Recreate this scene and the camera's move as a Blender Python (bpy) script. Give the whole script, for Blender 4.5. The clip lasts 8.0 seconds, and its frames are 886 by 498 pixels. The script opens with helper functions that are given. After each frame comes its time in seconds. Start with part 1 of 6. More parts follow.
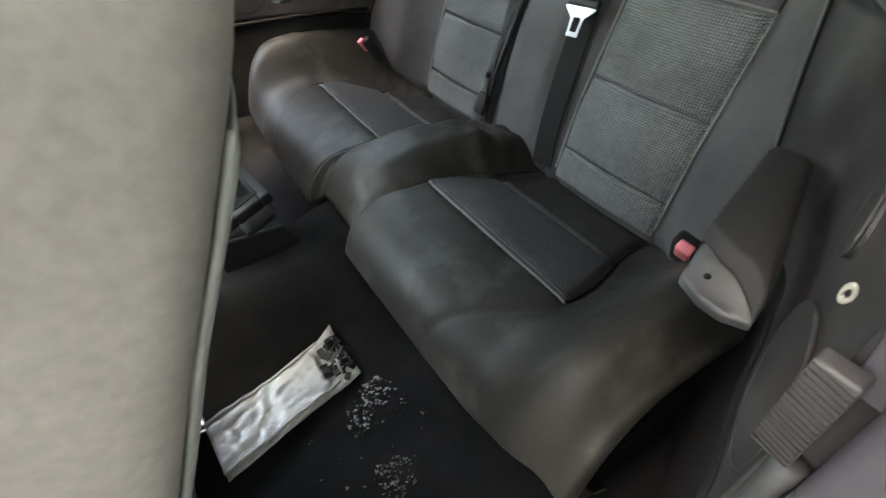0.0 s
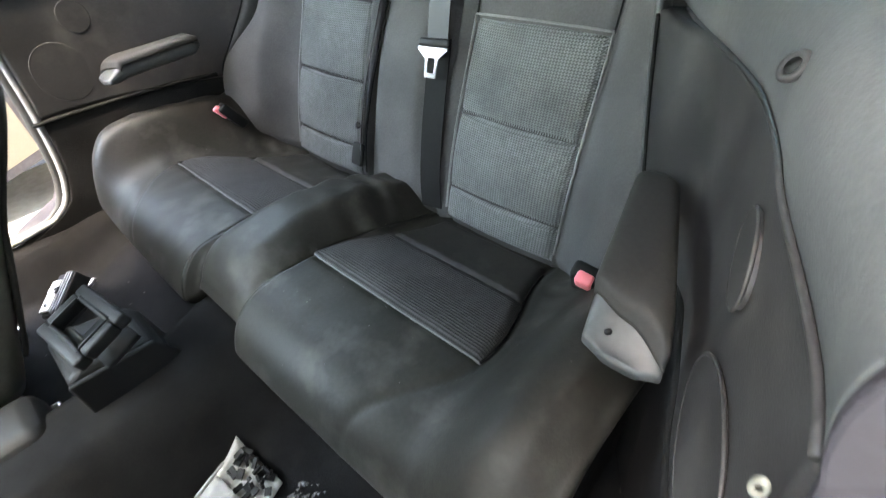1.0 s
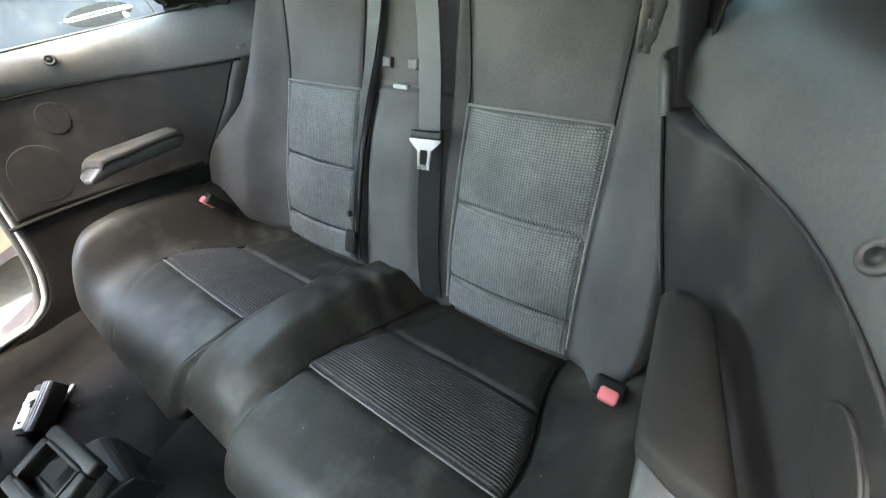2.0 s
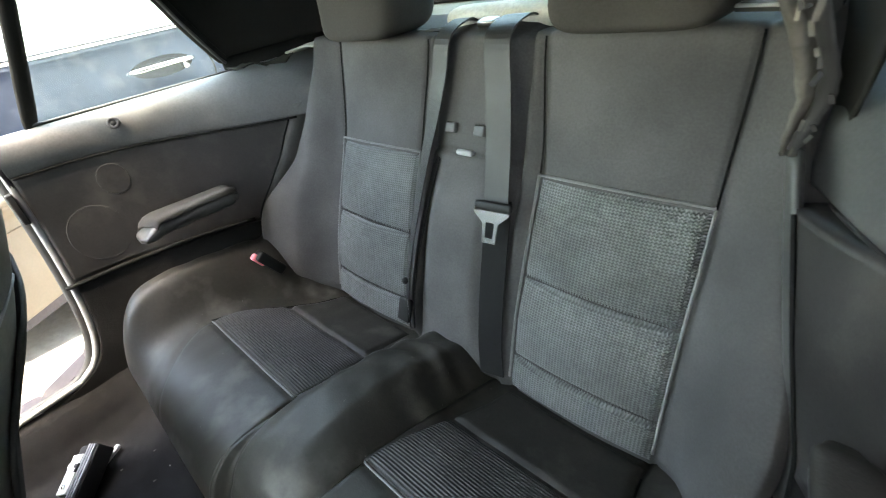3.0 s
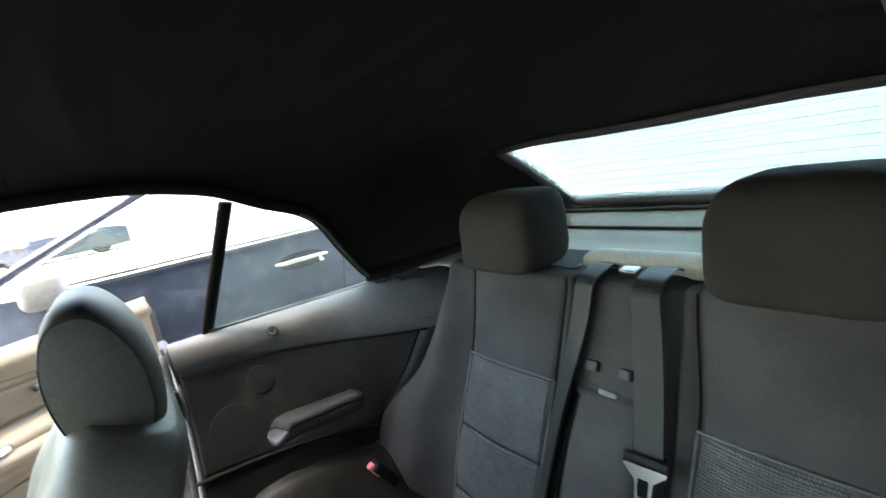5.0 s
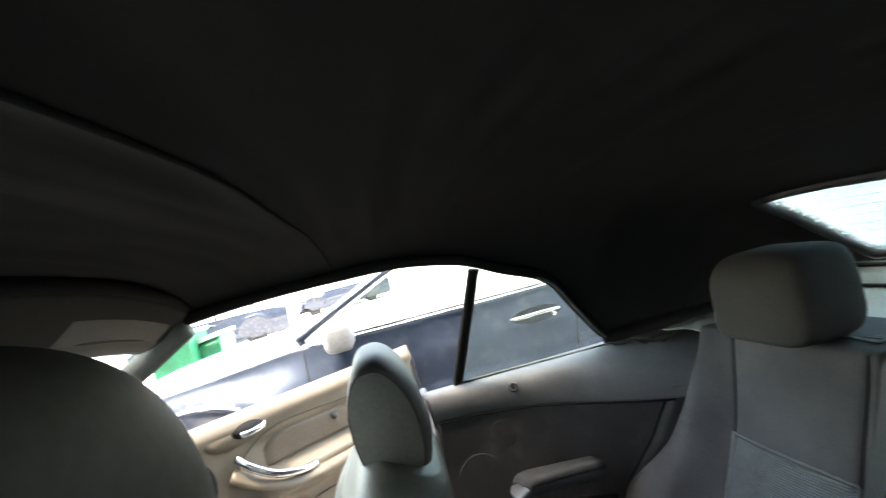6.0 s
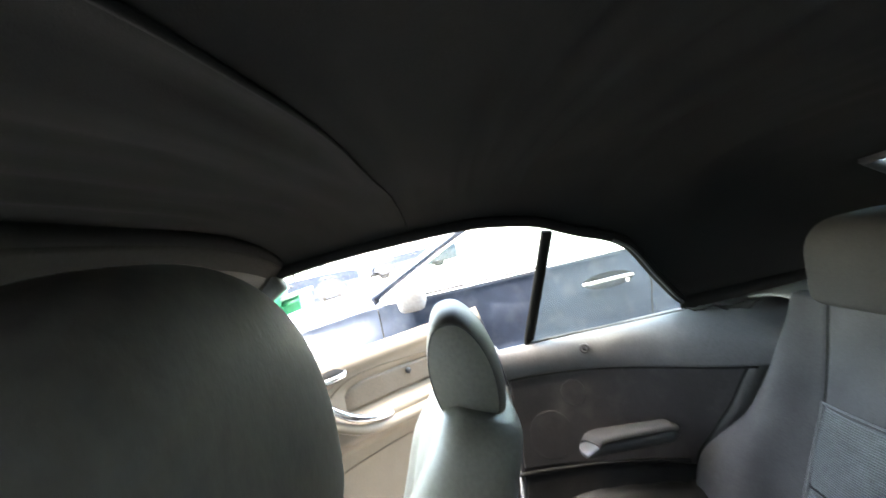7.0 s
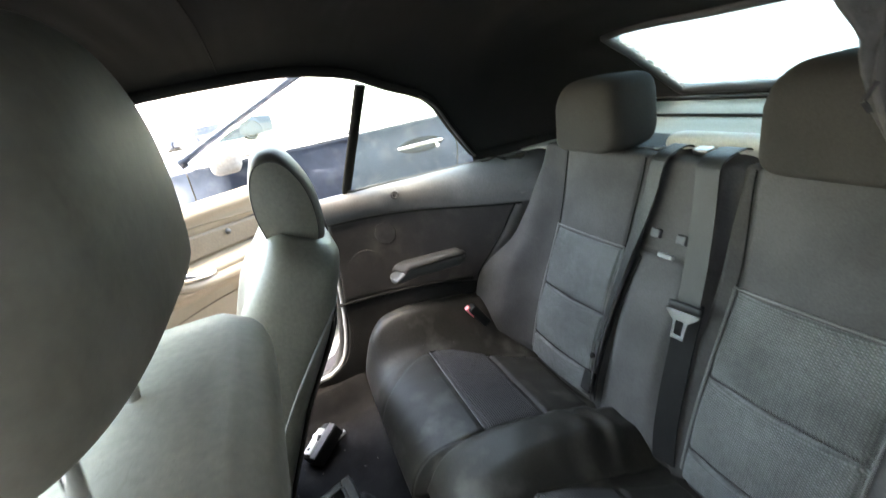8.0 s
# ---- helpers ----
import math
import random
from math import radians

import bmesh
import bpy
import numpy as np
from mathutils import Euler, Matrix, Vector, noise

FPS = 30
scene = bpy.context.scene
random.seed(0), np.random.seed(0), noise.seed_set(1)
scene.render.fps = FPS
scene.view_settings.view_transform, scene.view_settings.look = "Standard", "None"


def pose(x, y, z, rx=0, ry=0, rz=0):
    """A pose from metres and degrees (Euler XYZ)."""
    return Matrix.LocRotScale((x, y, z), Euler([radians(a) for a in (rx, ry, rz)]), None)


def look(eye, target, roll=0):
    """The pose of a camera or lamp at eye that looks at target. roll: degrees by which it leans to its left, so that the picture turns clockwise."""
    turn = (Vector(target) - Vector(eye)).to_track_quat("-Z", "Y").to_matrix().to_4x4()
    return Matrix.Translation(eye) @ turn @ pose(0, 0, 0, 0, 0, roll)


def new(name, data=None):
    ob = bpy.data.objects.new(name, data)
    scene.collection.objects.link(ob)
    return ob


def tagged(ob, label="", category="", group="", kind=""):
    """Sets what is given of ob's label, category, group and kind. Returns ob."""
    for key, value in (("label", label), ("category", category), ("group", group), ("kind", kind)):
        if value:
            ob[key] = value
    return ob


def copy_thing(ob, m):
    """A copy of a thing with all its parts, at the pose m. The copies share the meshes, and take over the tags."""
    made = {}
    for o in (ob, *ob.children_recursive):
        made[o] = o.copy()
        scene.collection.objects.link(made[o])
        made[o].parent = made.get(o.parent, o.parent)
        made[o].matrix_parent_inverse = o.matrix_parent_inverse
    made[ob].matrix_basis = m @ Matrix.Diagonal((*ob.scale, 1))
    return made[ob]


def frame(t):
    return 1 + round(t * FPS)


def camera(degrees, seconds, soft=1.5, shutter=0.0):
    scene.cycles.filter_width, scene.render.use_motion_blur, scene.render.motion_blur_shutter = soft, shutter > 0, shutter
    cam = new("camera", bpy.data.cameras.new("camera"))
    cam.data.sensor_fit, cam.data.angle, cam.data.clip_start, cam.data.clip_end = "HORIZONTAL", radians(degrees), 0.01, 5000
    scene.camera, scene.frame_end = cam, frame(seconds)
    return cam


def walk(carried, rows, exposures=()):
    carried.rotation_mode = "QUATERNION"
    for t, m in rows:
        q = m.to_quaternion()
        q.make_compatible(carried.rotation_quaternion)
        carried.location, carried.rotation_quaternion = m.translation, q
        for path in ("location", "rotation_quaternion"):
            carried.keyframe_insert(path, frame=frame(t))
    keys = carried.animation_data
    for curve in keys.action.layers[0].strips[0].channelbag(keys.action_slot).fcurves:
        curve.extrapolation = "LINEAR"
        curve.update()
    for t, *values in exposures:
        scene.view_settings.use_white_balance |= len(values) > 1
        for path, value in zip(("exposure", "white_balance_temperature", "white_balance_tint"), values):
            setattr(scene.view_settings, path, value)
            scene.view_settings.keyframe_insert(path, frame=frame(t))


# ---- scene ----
cam = camera(86.0, 8.0, soft=1.1, shutter=0.3)
PATH = [
    (0.0, 0.7433, -0.6330, 0.9840, 47.80, 2.32, 57.64),
    (0.5, 0.7378, -0.5915, 0.9887, 48.83, 3.64, 48.87),
    (1.0, 0.7059, -0.5453, 0.9934, 49.47, 5.74, 42.36),
    (1.5, 0.6672, -0.5039, 1.0214, 52.60, 7.28, 39.04),
    (1.7, 0.6572, -0.4893, 1.0258, 53.21, 7.65, 39.31),
    (2.8, 0.5584, -0.4513, 1.0784, 57.48, 9.08, 41.99),
    (3.0, 0.5384, -0.4305, 1.0782, 58.05, 9.46, 43.81),
    (3.5, 0.4752, -0.4822, 1.0932, 60.40, 7.85, 44.87),
    (4.0, 0.4609, -0.5036, 1.1572, 65.73, 7.47, 44.72),
    (4.2, 0.4630, -0.5172, 1.1747, 68.27, 7.03, 44.62),
    (5.3, 0.4813, -0.4660, 1.2169, 84.26, 11.71, 61.29),
    (5.5, 0.4950, -0.4678, 1.2213, 86.71, 12.70, 67.25),
    (6.0, 0.5020, -0.4977, 1.2515, 90.97, 13.70, 81.43),
    (6.5, 0.4922, -0.5259, 1.2580, 93.50, 14.88, 91.00),
    (7.0, 0.5267, -0.5195, 1.2433, 88.84, 13.21, 89.63),
    (7.5, 0.5906, -0.5098, 1.2025, 79.74, 10.36, 75.80),
    (8.0, 0.6662, -0.5388, 1.1908, 69.89, 10.36, 68.51),
]
EXPOSURES = [(0.0, 5.2, 8800, 12), (0.8, 5.86, 8050, 10), (1.7, 5.88, 8100, 8), (3.0, 5.58, 8100, 8), (3.6, 5.28, 8150, 8), (4.2, 5.0, 8150, 8), (5.3, 4.35, 7400, 8), (6.0, 4.42, 7700, 9), (6.5, 4.85, 8200, 10), (7.0, 5.15, 7500, 10), (7.5, 5.15, 7700, 10), (8.0, 5.2, 8000, 10)]
walk(cam, [(t, pose(x, y, z, rx, ry, rz)) for t, x, y, z, rx, ry, rz in PATH], EXPOSURES)

# ---- world and sun ----
SUN_DIR = Vector((0.15, -0.22, 0.96)).normalized()
world = bpy.data.worlds.new("sky")
scene.world = world
world.use_nodes = True
wn = world.node_tree.nodes
sky = wn.new("ShaderNodeTexSky")
sky.sky_type = "NISHITA"
sky.sun_disc = False
sky.sun_elevation = math.asin(SUN_DIR.z)
sky.sun_rotation = math.atan2(SUN_DIR.x, SUN_DIR.y)
sky.air_density, sky.dust_density = 1.4, 3.0
world.node_tree.links.new(sky.outputs[0], wn["Background"].inputs[0])
wn["Background"].inputs[1].default_value = 0.15
sun_data = bpy.data.lights.new("sun", "SUN")
sun_data.energy, sun_data.angle, sun_data.color = 1.2, radians(6), (1.0, 0.96, 0.9)
sun = new("sun", sun_data)
sun.matrix_world = look((0, 0, 20), Vector((0, 0, 20)) - SUN_DIR)


# ---- materials ----
def material(name, col, rough=0.6, metal=0.0, grain=220.0, bump=0.15, vary=0.25, blotch=6.0, depth=0.0006,
             spec=0.5, coat=0.0, dust=0.0, dust_col=(0.3, 0.28, 0.25), fleck=0.12):
    """Two scales of variation: fine grain (with relief) and broad wear."""
    m = bpy.data.materials.new(name)
    m.use_nodes = True
    nt = m.node_tree
    n, ln = nt.nodes, nt.links
    b = n["Principled BSDF"]
    tc = n.new("ShaderNodeTexCoord")
    fine = n.new("ShaderNodeTexNoise")
    fine.inputs["Scale"].default_value, fine.inputs["Detail"].default_value = grain, 3.0
    broad = n.new("ShaderNodeTexNoise")
    broad.inputs["Scale"].default_value, broad.inputs["Detail"].default_value = blotch, 5.0
    for t in (fine, broad):
        ln.new(tc.outputs["Object"], t.inputs["Vector"])
    ramp = n.new("ShaderNodeMapRange")
    ramp.inputs[1].default_value, ramp.inputs[2].default_value = 0.3, 0.7
    ramp.inputs[3].default_value, ramp.inputs[4].default_value = 1 - vary, 1 + vary
    ln.new(broad.outputs[0], ramp.inputs[0])
    mul = n.new("ShaderNodeMix")
    mul.data_type, mul.blend_type = "RGBA", "MULTIPLY"
    mul.inputs[0].default_value = 1.0
    mul.inputs[6].default_value = (*col, 1)
    speck = n.new("ShaderNodeTexNoise")
    speck.inputs["Scale"].default_value, speck.inputs["Detail"].default_value = grain * 0.45, 4.0
    ln.new(tc.outputs["Object"], speck.inputs["Vector"])
    sr = n.new("ShaderNodeMapRange")
    sr.inputs[1].default_value, sr.inputs[2].default_value = 0.3, 0.7
    sr.inputs[3].default_value, sr.inputs[4].default_value = 1 - fleck, 1 + fleck
    ln.new(speck.outputs[0], sr.inputs[0])
    both = n.new("ShaderNodeMath")
    both.operation = "MULTIPLY"
    ln.new(ramp.outputs[0], both.inputs[0])
    ln.new(sr.outputs[0], both.inputs[1])
    ln.new(both.outputs[0], mul.inputs[7])
    out = mul.outputs[2]
    if dust:
        dm = n.new("ShaderNodeMapRange")
        dm.inputs[1].default_value, dm.inputs[2].default_value = 0.52, 0.75
        dm.inputs[3].default_value, dm.inputs[4].default_value = 0.0, dust
        dn = n.new("ShaderNodeTexNoise")
        dn.inputs["Scale"].default_value, dn.inputs["Detail"].default_value = blotch * 1.7, 7.0
        ln.new(tc.outputs["Object"], dn.inputs["Vector"])
        ln.new(dn.outputs[0], dm.inputs[0])
        mx = n.new("ShaderNodeMix")
        mx.data_type = "RGBA"
        mx.inputs[7].default_value = (*dust_col, 1)
        ln.new(out, mx.inputs[6])
        ln.new(dm.outputs[0], mx.inputs[0])
        out = mx.outputs[2]
    ln.new(out, b.inputs["Base Color"])
    rr = n.new("ShaderNodeMapRange")
    rr.inputs[3].default_value, rr.inputs[4].default_value = max(rough - 0.1, 0.03), min(rough + 0.1, 1)
    ln.new(broad.outputs[0], rr.inputs[0])
    ln.new(rr.outputs[0], b.inputs["Roughness"])
    b.inputs["Metallic"].default_value = metal
    b.inputs["Specular IOR Level"].default_value = spec
    b.inputs["Coat Weight"].default_value = coat
    if bump:
        bp = n.new("ShaderNodeBump")
        bp.inputs["Strength"].default_value, bp.inputs["Distance"].default_value = bump, depth
        ln.new(fine.outputs[0], bp.inputs["Height"])
        ln.new(bp.outputs[0], b.inputs["Normal"])
    return m


def knit(name, col, rough=0.8, px=0.0053, pz=0.0040, axes="XZ", amount=1.0, cross=0.7, zig=0.7):
    """Woven rib fabric: small cells in rows, offset row by row."""
    m = material(name, col, rough, bump=0.0, vary=0.2, blotch=9, spec=0.2)
    nt = m.node_tree
    n, ln = nt.nodes, nt.links
    b = n["Principled BSDF"]
    tc = n.new("ShaderNodeTexCoord")
    sep = n.new("ShaderNodeSeparateXYZ")
    ln.new(tc.outputs["Object"], sep.inputs[0])

    def math_node(op, a, c):
        q = n.new("ShaderNodeMath")
        q.operation = op
        for i, v in enumerate((a, c)):
            if isinstance(v, (int, float)):
                q.inputs[i].default_value = v
            else:
                ln.new(v, q.inputs[i])
        return q.outputs[0]

    u, v = sep.outputs[axes[0]], sep.outputs[axes[1]]
    zig = math_node("MULTIPLY", math_node("PINGPONG", u, px / 2), zig)
    su = math_node("SINE", math_node("MULTIPLY", u, 2 * math.pi / px), 0)
    sv = math_node("SINE", math_node("MULTIPLY", math_node("ADD", v, zig), 2 * math.pi / pz), 0)
    h = math_node("ADD", math_node("MULTIPLY", su, cross), sv)
    bp = n.new("ShaderNodeBump")
    bp.inputs["Strength"].default_value, bp.inputs["Distance"].default_value = amount, 0.0011
    ln.new(h, bp.inputs["Height"])
    ln.new(bp.outputs[0], b.inputs["Normal"])
    # the colour follows the rib height: darker in the valleys, lighter on the ribs
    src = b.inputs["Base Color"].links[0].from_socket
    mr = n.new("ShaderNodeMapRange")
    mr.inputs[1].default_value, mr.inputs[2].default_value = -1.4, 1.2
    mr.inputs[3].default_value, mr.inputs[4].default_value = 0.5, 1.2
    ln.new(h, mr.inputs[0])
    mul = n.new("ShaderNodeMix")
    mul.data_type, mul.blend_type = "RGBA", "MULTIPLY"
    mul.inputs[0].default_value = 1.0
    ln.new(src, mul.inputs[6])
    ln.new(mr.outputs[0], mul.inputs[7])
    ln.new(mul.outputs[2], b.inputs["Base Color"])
    return m


def glass(name, tint=(0.9, 0.97, 0.95), rough=0.0, haze=0.0, milky=False):
    m = bpy.data.materials.new(name)
    m.use_nodes = True
    n, ln = m.node_tree.nodes, m.node_tree.links
    n.remove(n["Principled BSDF"])
    tr, gl, mix, fr = (n.new("ShaderNodeBsdf" + k) if k in ("Transparent", "Glossy") else n.new("ShaderNode" + k)
                       for k in ("Transparent", "Glossy", "MixShader", "Fresnel"))
    tr.inputs[0].default_value = (*tint, 1)
    gl.inputs["Roughness"].default_value = max(rough, 0.01)
    fr.inputs[0].default_value = 1.45
    ln.new(fr.outputs[0], mix.inputs[0])
    ln.new(tr.outputs[0], mix.inputs[1])
    ln.new(gl.outputs[0], mix.inputs[2])
    out = mix.outputs[0]
    if haze:
        df, m2 = n.new("ShaderNodeBsdfDiffuse" if milky else "ShaderNodeBsdfTranslucent"), n.new("ShaderNodeMixShader")
        df.inputs[0].default_value = (0.9, 0.89, 0.87, 1) if milky else (0.75, 0.9, 0.88, 1)
        m2.inputs[0].default_value = haze
        ln.new(out, m2.inputs[1])
        ln.new(df.outputs[0], m2.inputs[2])
        out = m2.outputs[0]
    ln.new(out, n["Material Output"].inputs[0])
    return m


LEATHER = material("black_leather", (0.0215, 0.0200, 0.0172), 0.56, spec=0.24, grain=320, bump=0.35, vary=0.25, dust=0.16, blotch=7)
LEATHER_WORN = material("worn_black_leather", (0.0212, 0.0196, 0.0165), 0.53, spec=0.24, grain=320, bump=0.35, vary=0.3, dust=0.2, blotch=6)
SUEDE = material("dark_cloth", (0.0605, 0.0585, 0.0580), 0.85, spec=0.15, grain=700, bump=0.4, vary=0.25, blotch=8)
HEAD_CLOTH = material("dark_headrest_cloth", (0.034, 0.032, 0.029), 0.85, spec=0.15, grain=700, bump=0.4, vary=0.2, blotch=8)
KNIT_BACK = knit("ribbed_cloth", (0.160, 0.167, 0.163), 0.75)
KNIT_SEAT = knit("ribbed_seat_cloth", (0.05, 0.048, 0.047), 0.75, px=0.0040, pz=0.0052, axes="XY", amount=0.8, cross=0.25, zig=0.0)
PIPING = material("piping", (0.13, 0.13, 0.125), 0.6, grain=400, bump=0.2)
THREAD_DARK = material("seam", (0.009, 0.009, 0.009), 0.8, bump=0, spec=0.05)
GREY_LEATHER = material("grey_green_leather", (0.112, 0.107, 0.086), 0.5, grain=320, bump=0.35, vary=0.2, blotch=5, dust=0.15)
REAR_COVER = material("grey_green_cover", (0.175, 0.185, 0.160), 0.55, grain=320, bump=0.35, vary=0.2, blotch=5, dust=0.12)
VISOR = material("visor_cloth", (0.070, 0.062, 0.052), 0.8, grain=420, bump=0.45, vary=0.15, blotch=5)
PILLAR = material("pillar_trim_and_shine", (0.065, 0.068, 0.058), 0.7, grain=420, bump=0.3, vary=0.15, blotch=5)
RIM = material("brown_rim_leather", (0.062, 0.055, 0.044), 0.6, grain=300, bump=0.35, vary=0.2, blotch=6)
GREY_CLOTH = material("warm_grey_cloth", (0.13, 0.122, 0.108), 0.8, grain=420, bump=0.45, vary=0.15, blotch=5)
HEADER_CLOTH = material("dark_header_cloth", (0.024, 0.022, 0.019), 0.85, spec=0.1, grain=420, bump=0.45, vary=0.15, blotch=5)
GREY_WARM = material("warm_grey_leather", (0.088, 0.080, 0.063), 0.6, grain=260, bump=0.4, vary=0.22, blotch=6, dust=0.2)
TORN = material("stained_hood_cloth", (0.085, 0.080, 0.072), 0.85, spec=0.15, grain=420, bump=0.5, vary=0.4, blotch=22, dust=0.3, dust_col=(0.2, 0.19, 0.16))
TRIM = material("dark_grey_trim", (0.064, 0.0655, 0.066), 0.58, spec=0.3, grain=500, bump=0.3, vary=0.2, dust=0.12)
TRIM_CLOTH = material("dark_door_cloth", (0.0205, 0.0192, 0.0194), 0.50, spec=0.3, grain=500, bump=0.3, vary=0.35, blotch=9, dust=0.08)
BLACK = material("black_plastic", (0.010, 0.010, 0.010), 0.55, spec=0.2, grain=300, bump=0.2)
RUBBER = material("black_rubber", (0.02, 0.02, 0.02), 0.65, grain=200, bump=0.2)
SILVER = material("silver_plastic", (0.042, 0.044, 0.044), 0.45, metal=0.1, grain=300, bump=0.1)
PAD = material("dark_padding", (0.021, 0.019, 0.0172), 0.65, spec=0.3, grain=400, bump=0.35, vary=0.2, dust=0.06)
BRIGHT = material("satin_steel", (0.30, 0.30, 0.305), 0.28, metal=1.0, grain=90, bump=0.05, vary=0.1)
STEEL = material("chrome", (0.55, 0.55, 0.56), 0.18, metal=1.0, grain=60, bump=0.03, vary=0.1)
RED = material("red_plastic", (0.82, 0.20, 0.23), 0.4, grain=100, bump=0.05, vary=0.1)
WEB = material("belt_webbing", (0.0165, 0.0163, 0.016), 0.46, spec=0.35, grain=900, bump=0.5, vary=0.15, blotch=12)
# shaded copy of the webbing, for the runs that lie out of the light
WEB_SHADED = material("shaded_belt_webbing", (0.009, 0.009, 0.009), 0.75, spec=0.12, grain=900, bump=0.4)
CARPET = material("black_carpet", (0.0118, 0.0117, 0.0120), 0.95, spec=0.05, grain=900, bump=0.9, vary=0.4, blotch=10, depth=0.003, dust=0.12, dust_col=(0.05, 0.045, 0.04))
LINING = material("charcoal_roof_lining", (0.0150, 0.0145, 0.0132), 0.95, spec=0.06, grain=900, bump=0.3, vary=0.15, blotch=4)
TAN = material("tan_leather", (0.104, 0.082, 0.057), 0.5, grain=300, bump=0.35, vary=0.14, blotch=6, dust=0.08)
BEIGE = material("beige_door_trim", (0.132, 0.107, 0.076), 0.55, grain=300, bump=0.25, vary=0.10, blotch=5, dust=0.06, fleck=0.04)
EDGE_STRIP = material("edge_strip", (0.048, 0.049, 0.048), 0.5, grain=400, bump=0.25, vary=0.2, dust=0.08)
# lit copy of the warm grey leather: strong daylight put into the colour
GREY_BACK_LIT = material("lit_grey_leather", (0.165, 0.156, 0.132), 0.6, grain=260, bump=0.4, vary=0.2, blotch=6, dust=0.15)
IVORY = material("ivory_plastic", (0.11, 0.105, 0.088), 0.6, grain=120, bump=0.3, vary=0.3, blotch=60)
BROWN = material("brown_seam", (0.09, 0.07, 0.045), 0.8, bump=0)
CREAM = material("cream_cloth", (0.48, 0.47, 0.42), 0.75, grain=400, bump=0.3, vary=0.12)
SEAL = material("grey_seal", (0.24, 0.24, 0.24), 0.5, grain=200, bump=0.2)
PAINT = material("dark_blue_paint", (0.028, 0.040, 0.066), 0.38, metal=0.6, grain=40, bump=0.0, vary=0.1, coat=1.0, dust=0.09, dust_col=(0.35, 0.33, 0.3))
BODY = material("lilac_grey_paint", (0.032, 0.029, 0.034), 0.5, metal=0.0, coat=0.0, spec=0.25, bump=0, dust=0.08)
PALE = material("pale_grey_green_cloth", (0.16, 0.165, 0.15), 0.8, grain=400, bump=0.3, vary=0.12, blotch=6)
TYRE = material("tyre_rubber", (0.02, 0.02, 0.02), 0.85, grain=120, bump=0.4)
GLASS_DARK = glass("car_glass", (0.45, 0.55, 0.50))
CLEAR = glass("clear_plastic", (0.85, 0.83, 0.80), rough=0.08, haze=0.28, milky=True)
SHEET = material("crumpled_sheet", (0.30, 0.29, 0.265), 0.45, grain=120, bump=0.3, vary=0.2, blotch=30)
GRIT = material("pale_fragments", (0.085, 0.08, 0.074), 0.25, grain=90, bump=0.3, vary=0.5, blotch=60)
BUILDING = material("pale_render_wall", (0.6, 0.6, 0.57), 0.9, grain=30, bump=0.3, vary=0.12, blotch=0.5)
GROUND = material("pale_concrete", (0.42, 0.40, 0.37), 0.9, grain=60, bump=0.4, vary=0.2, blotch=0.8, depth=0.004)
WHITE = material("white_plastic", (0.8, 0.8, 0.78), 0.4, grain=200, bump=0.1)
MINT = material("mint_plastic", (0.20, 0.36, 0.29), 0.5, grain=80, bump=0.1)
BLUE = material("faded_blue_paint", (0.06, 0.13, 0.22), 0.6, grain=60, bump=0.2, vary=0.3)
GREEN = material("green_paint", (0.010, 0.150, 0.070), 0.5, grain=80, bump=0.1)
GLASS = glass("window_glass", (0.86, 0.93, 0.90))
# this haze stands for veiling lens glare as well as dust on the pane
DUSTY_GLARE_GLASS = glass("dusty_glare_window_glass", (0.84, 0.92, 0.88), haze=0.018)
REAR_GLASS = glass("rear_screen_glass", (0.64, 0.75, 0.755), haze=0.125)
GLASS_BAND = material("grey_band", (0.25, 0.27, 0.28), 0.2, bump=0)
SHADE_BLOCKER = material("grey_shade_blocker", (0.30, 0.30, 0.30), 0.9, grain=30, bump=0.3, vary=0.15, blotch=0.6)


# ---- mesh helpers ----
def holder(name, label, category, group="", kind="", at=(0, 0, 0)):
    ob = new(name)
    ob.location = at
    ob.empty_display_size = 0.05
    return tagged(ob, label, category, group, kind)


def part(name, bm, mat, parent=None, label="", smooth=True, flip=False):
    """Links a bmesh as one mesh object, under parent if there is one."""
    if flip:
        bmesh.ops.reverse_faces(bm, faces=bm.faces)
    me = bpy.data.meshes.new(name)
    bm.to_mesh(me)
    bm.free()
    me.materials.append(mat)
    if smooth:
        for p in me.polygons:
            p.use_smooth = True
    ob = new(name, me)
    if parent is not None:
        ob.parent = parent
        ob.matrix_parent_inverse = Matrix.Translation(-Vector(parent.location)) if parent.parent is None else Matrix.Identity(4)
    if label:
        ob["label"] = label
    return ob


def solid(ob, t, offset=-1):
    s = ob.modifiers.new("thickness", "SOLIDIFY")
    s.thickness, s.offset = t, offset
    return ob


def rounded(ob, width, segments=3, angle=30):
    b = ob.modifiers.new("edges", "BEVEL")
    b.width, b.segments, b.limit_method, b.angle_limit = width, segments, "ANGLE", radians(angle)
    w = ob.modifiers.new("normals", "WEIGHTED_NORMAL")
    w.keep_sharp = True
    return ob


def grid(fn, us, vs, wrap=False):
    bm = bmesh.new()
    rows = [[bm.verts.new(fn(u, v)) for v in vs] for u in us]
    nu = len(us)
    for i in range(nu if wrap else nu - 1):
        a, b = rows[i], rows[(i + 1) % nu]
        for j in range(len(vs) - 1):
            bm.faces.new((a[j], b[j], b[j + 1], a[j + 1]))
    return bm


def span(a, b, n):
    return [a + (b - a) * i / (n - 1) for i in range(n)]


def smooth(a, b, x):
    t = min(max((x - a) / (b - a), 0), 1)
    return t * t * (3 - 2 * t)


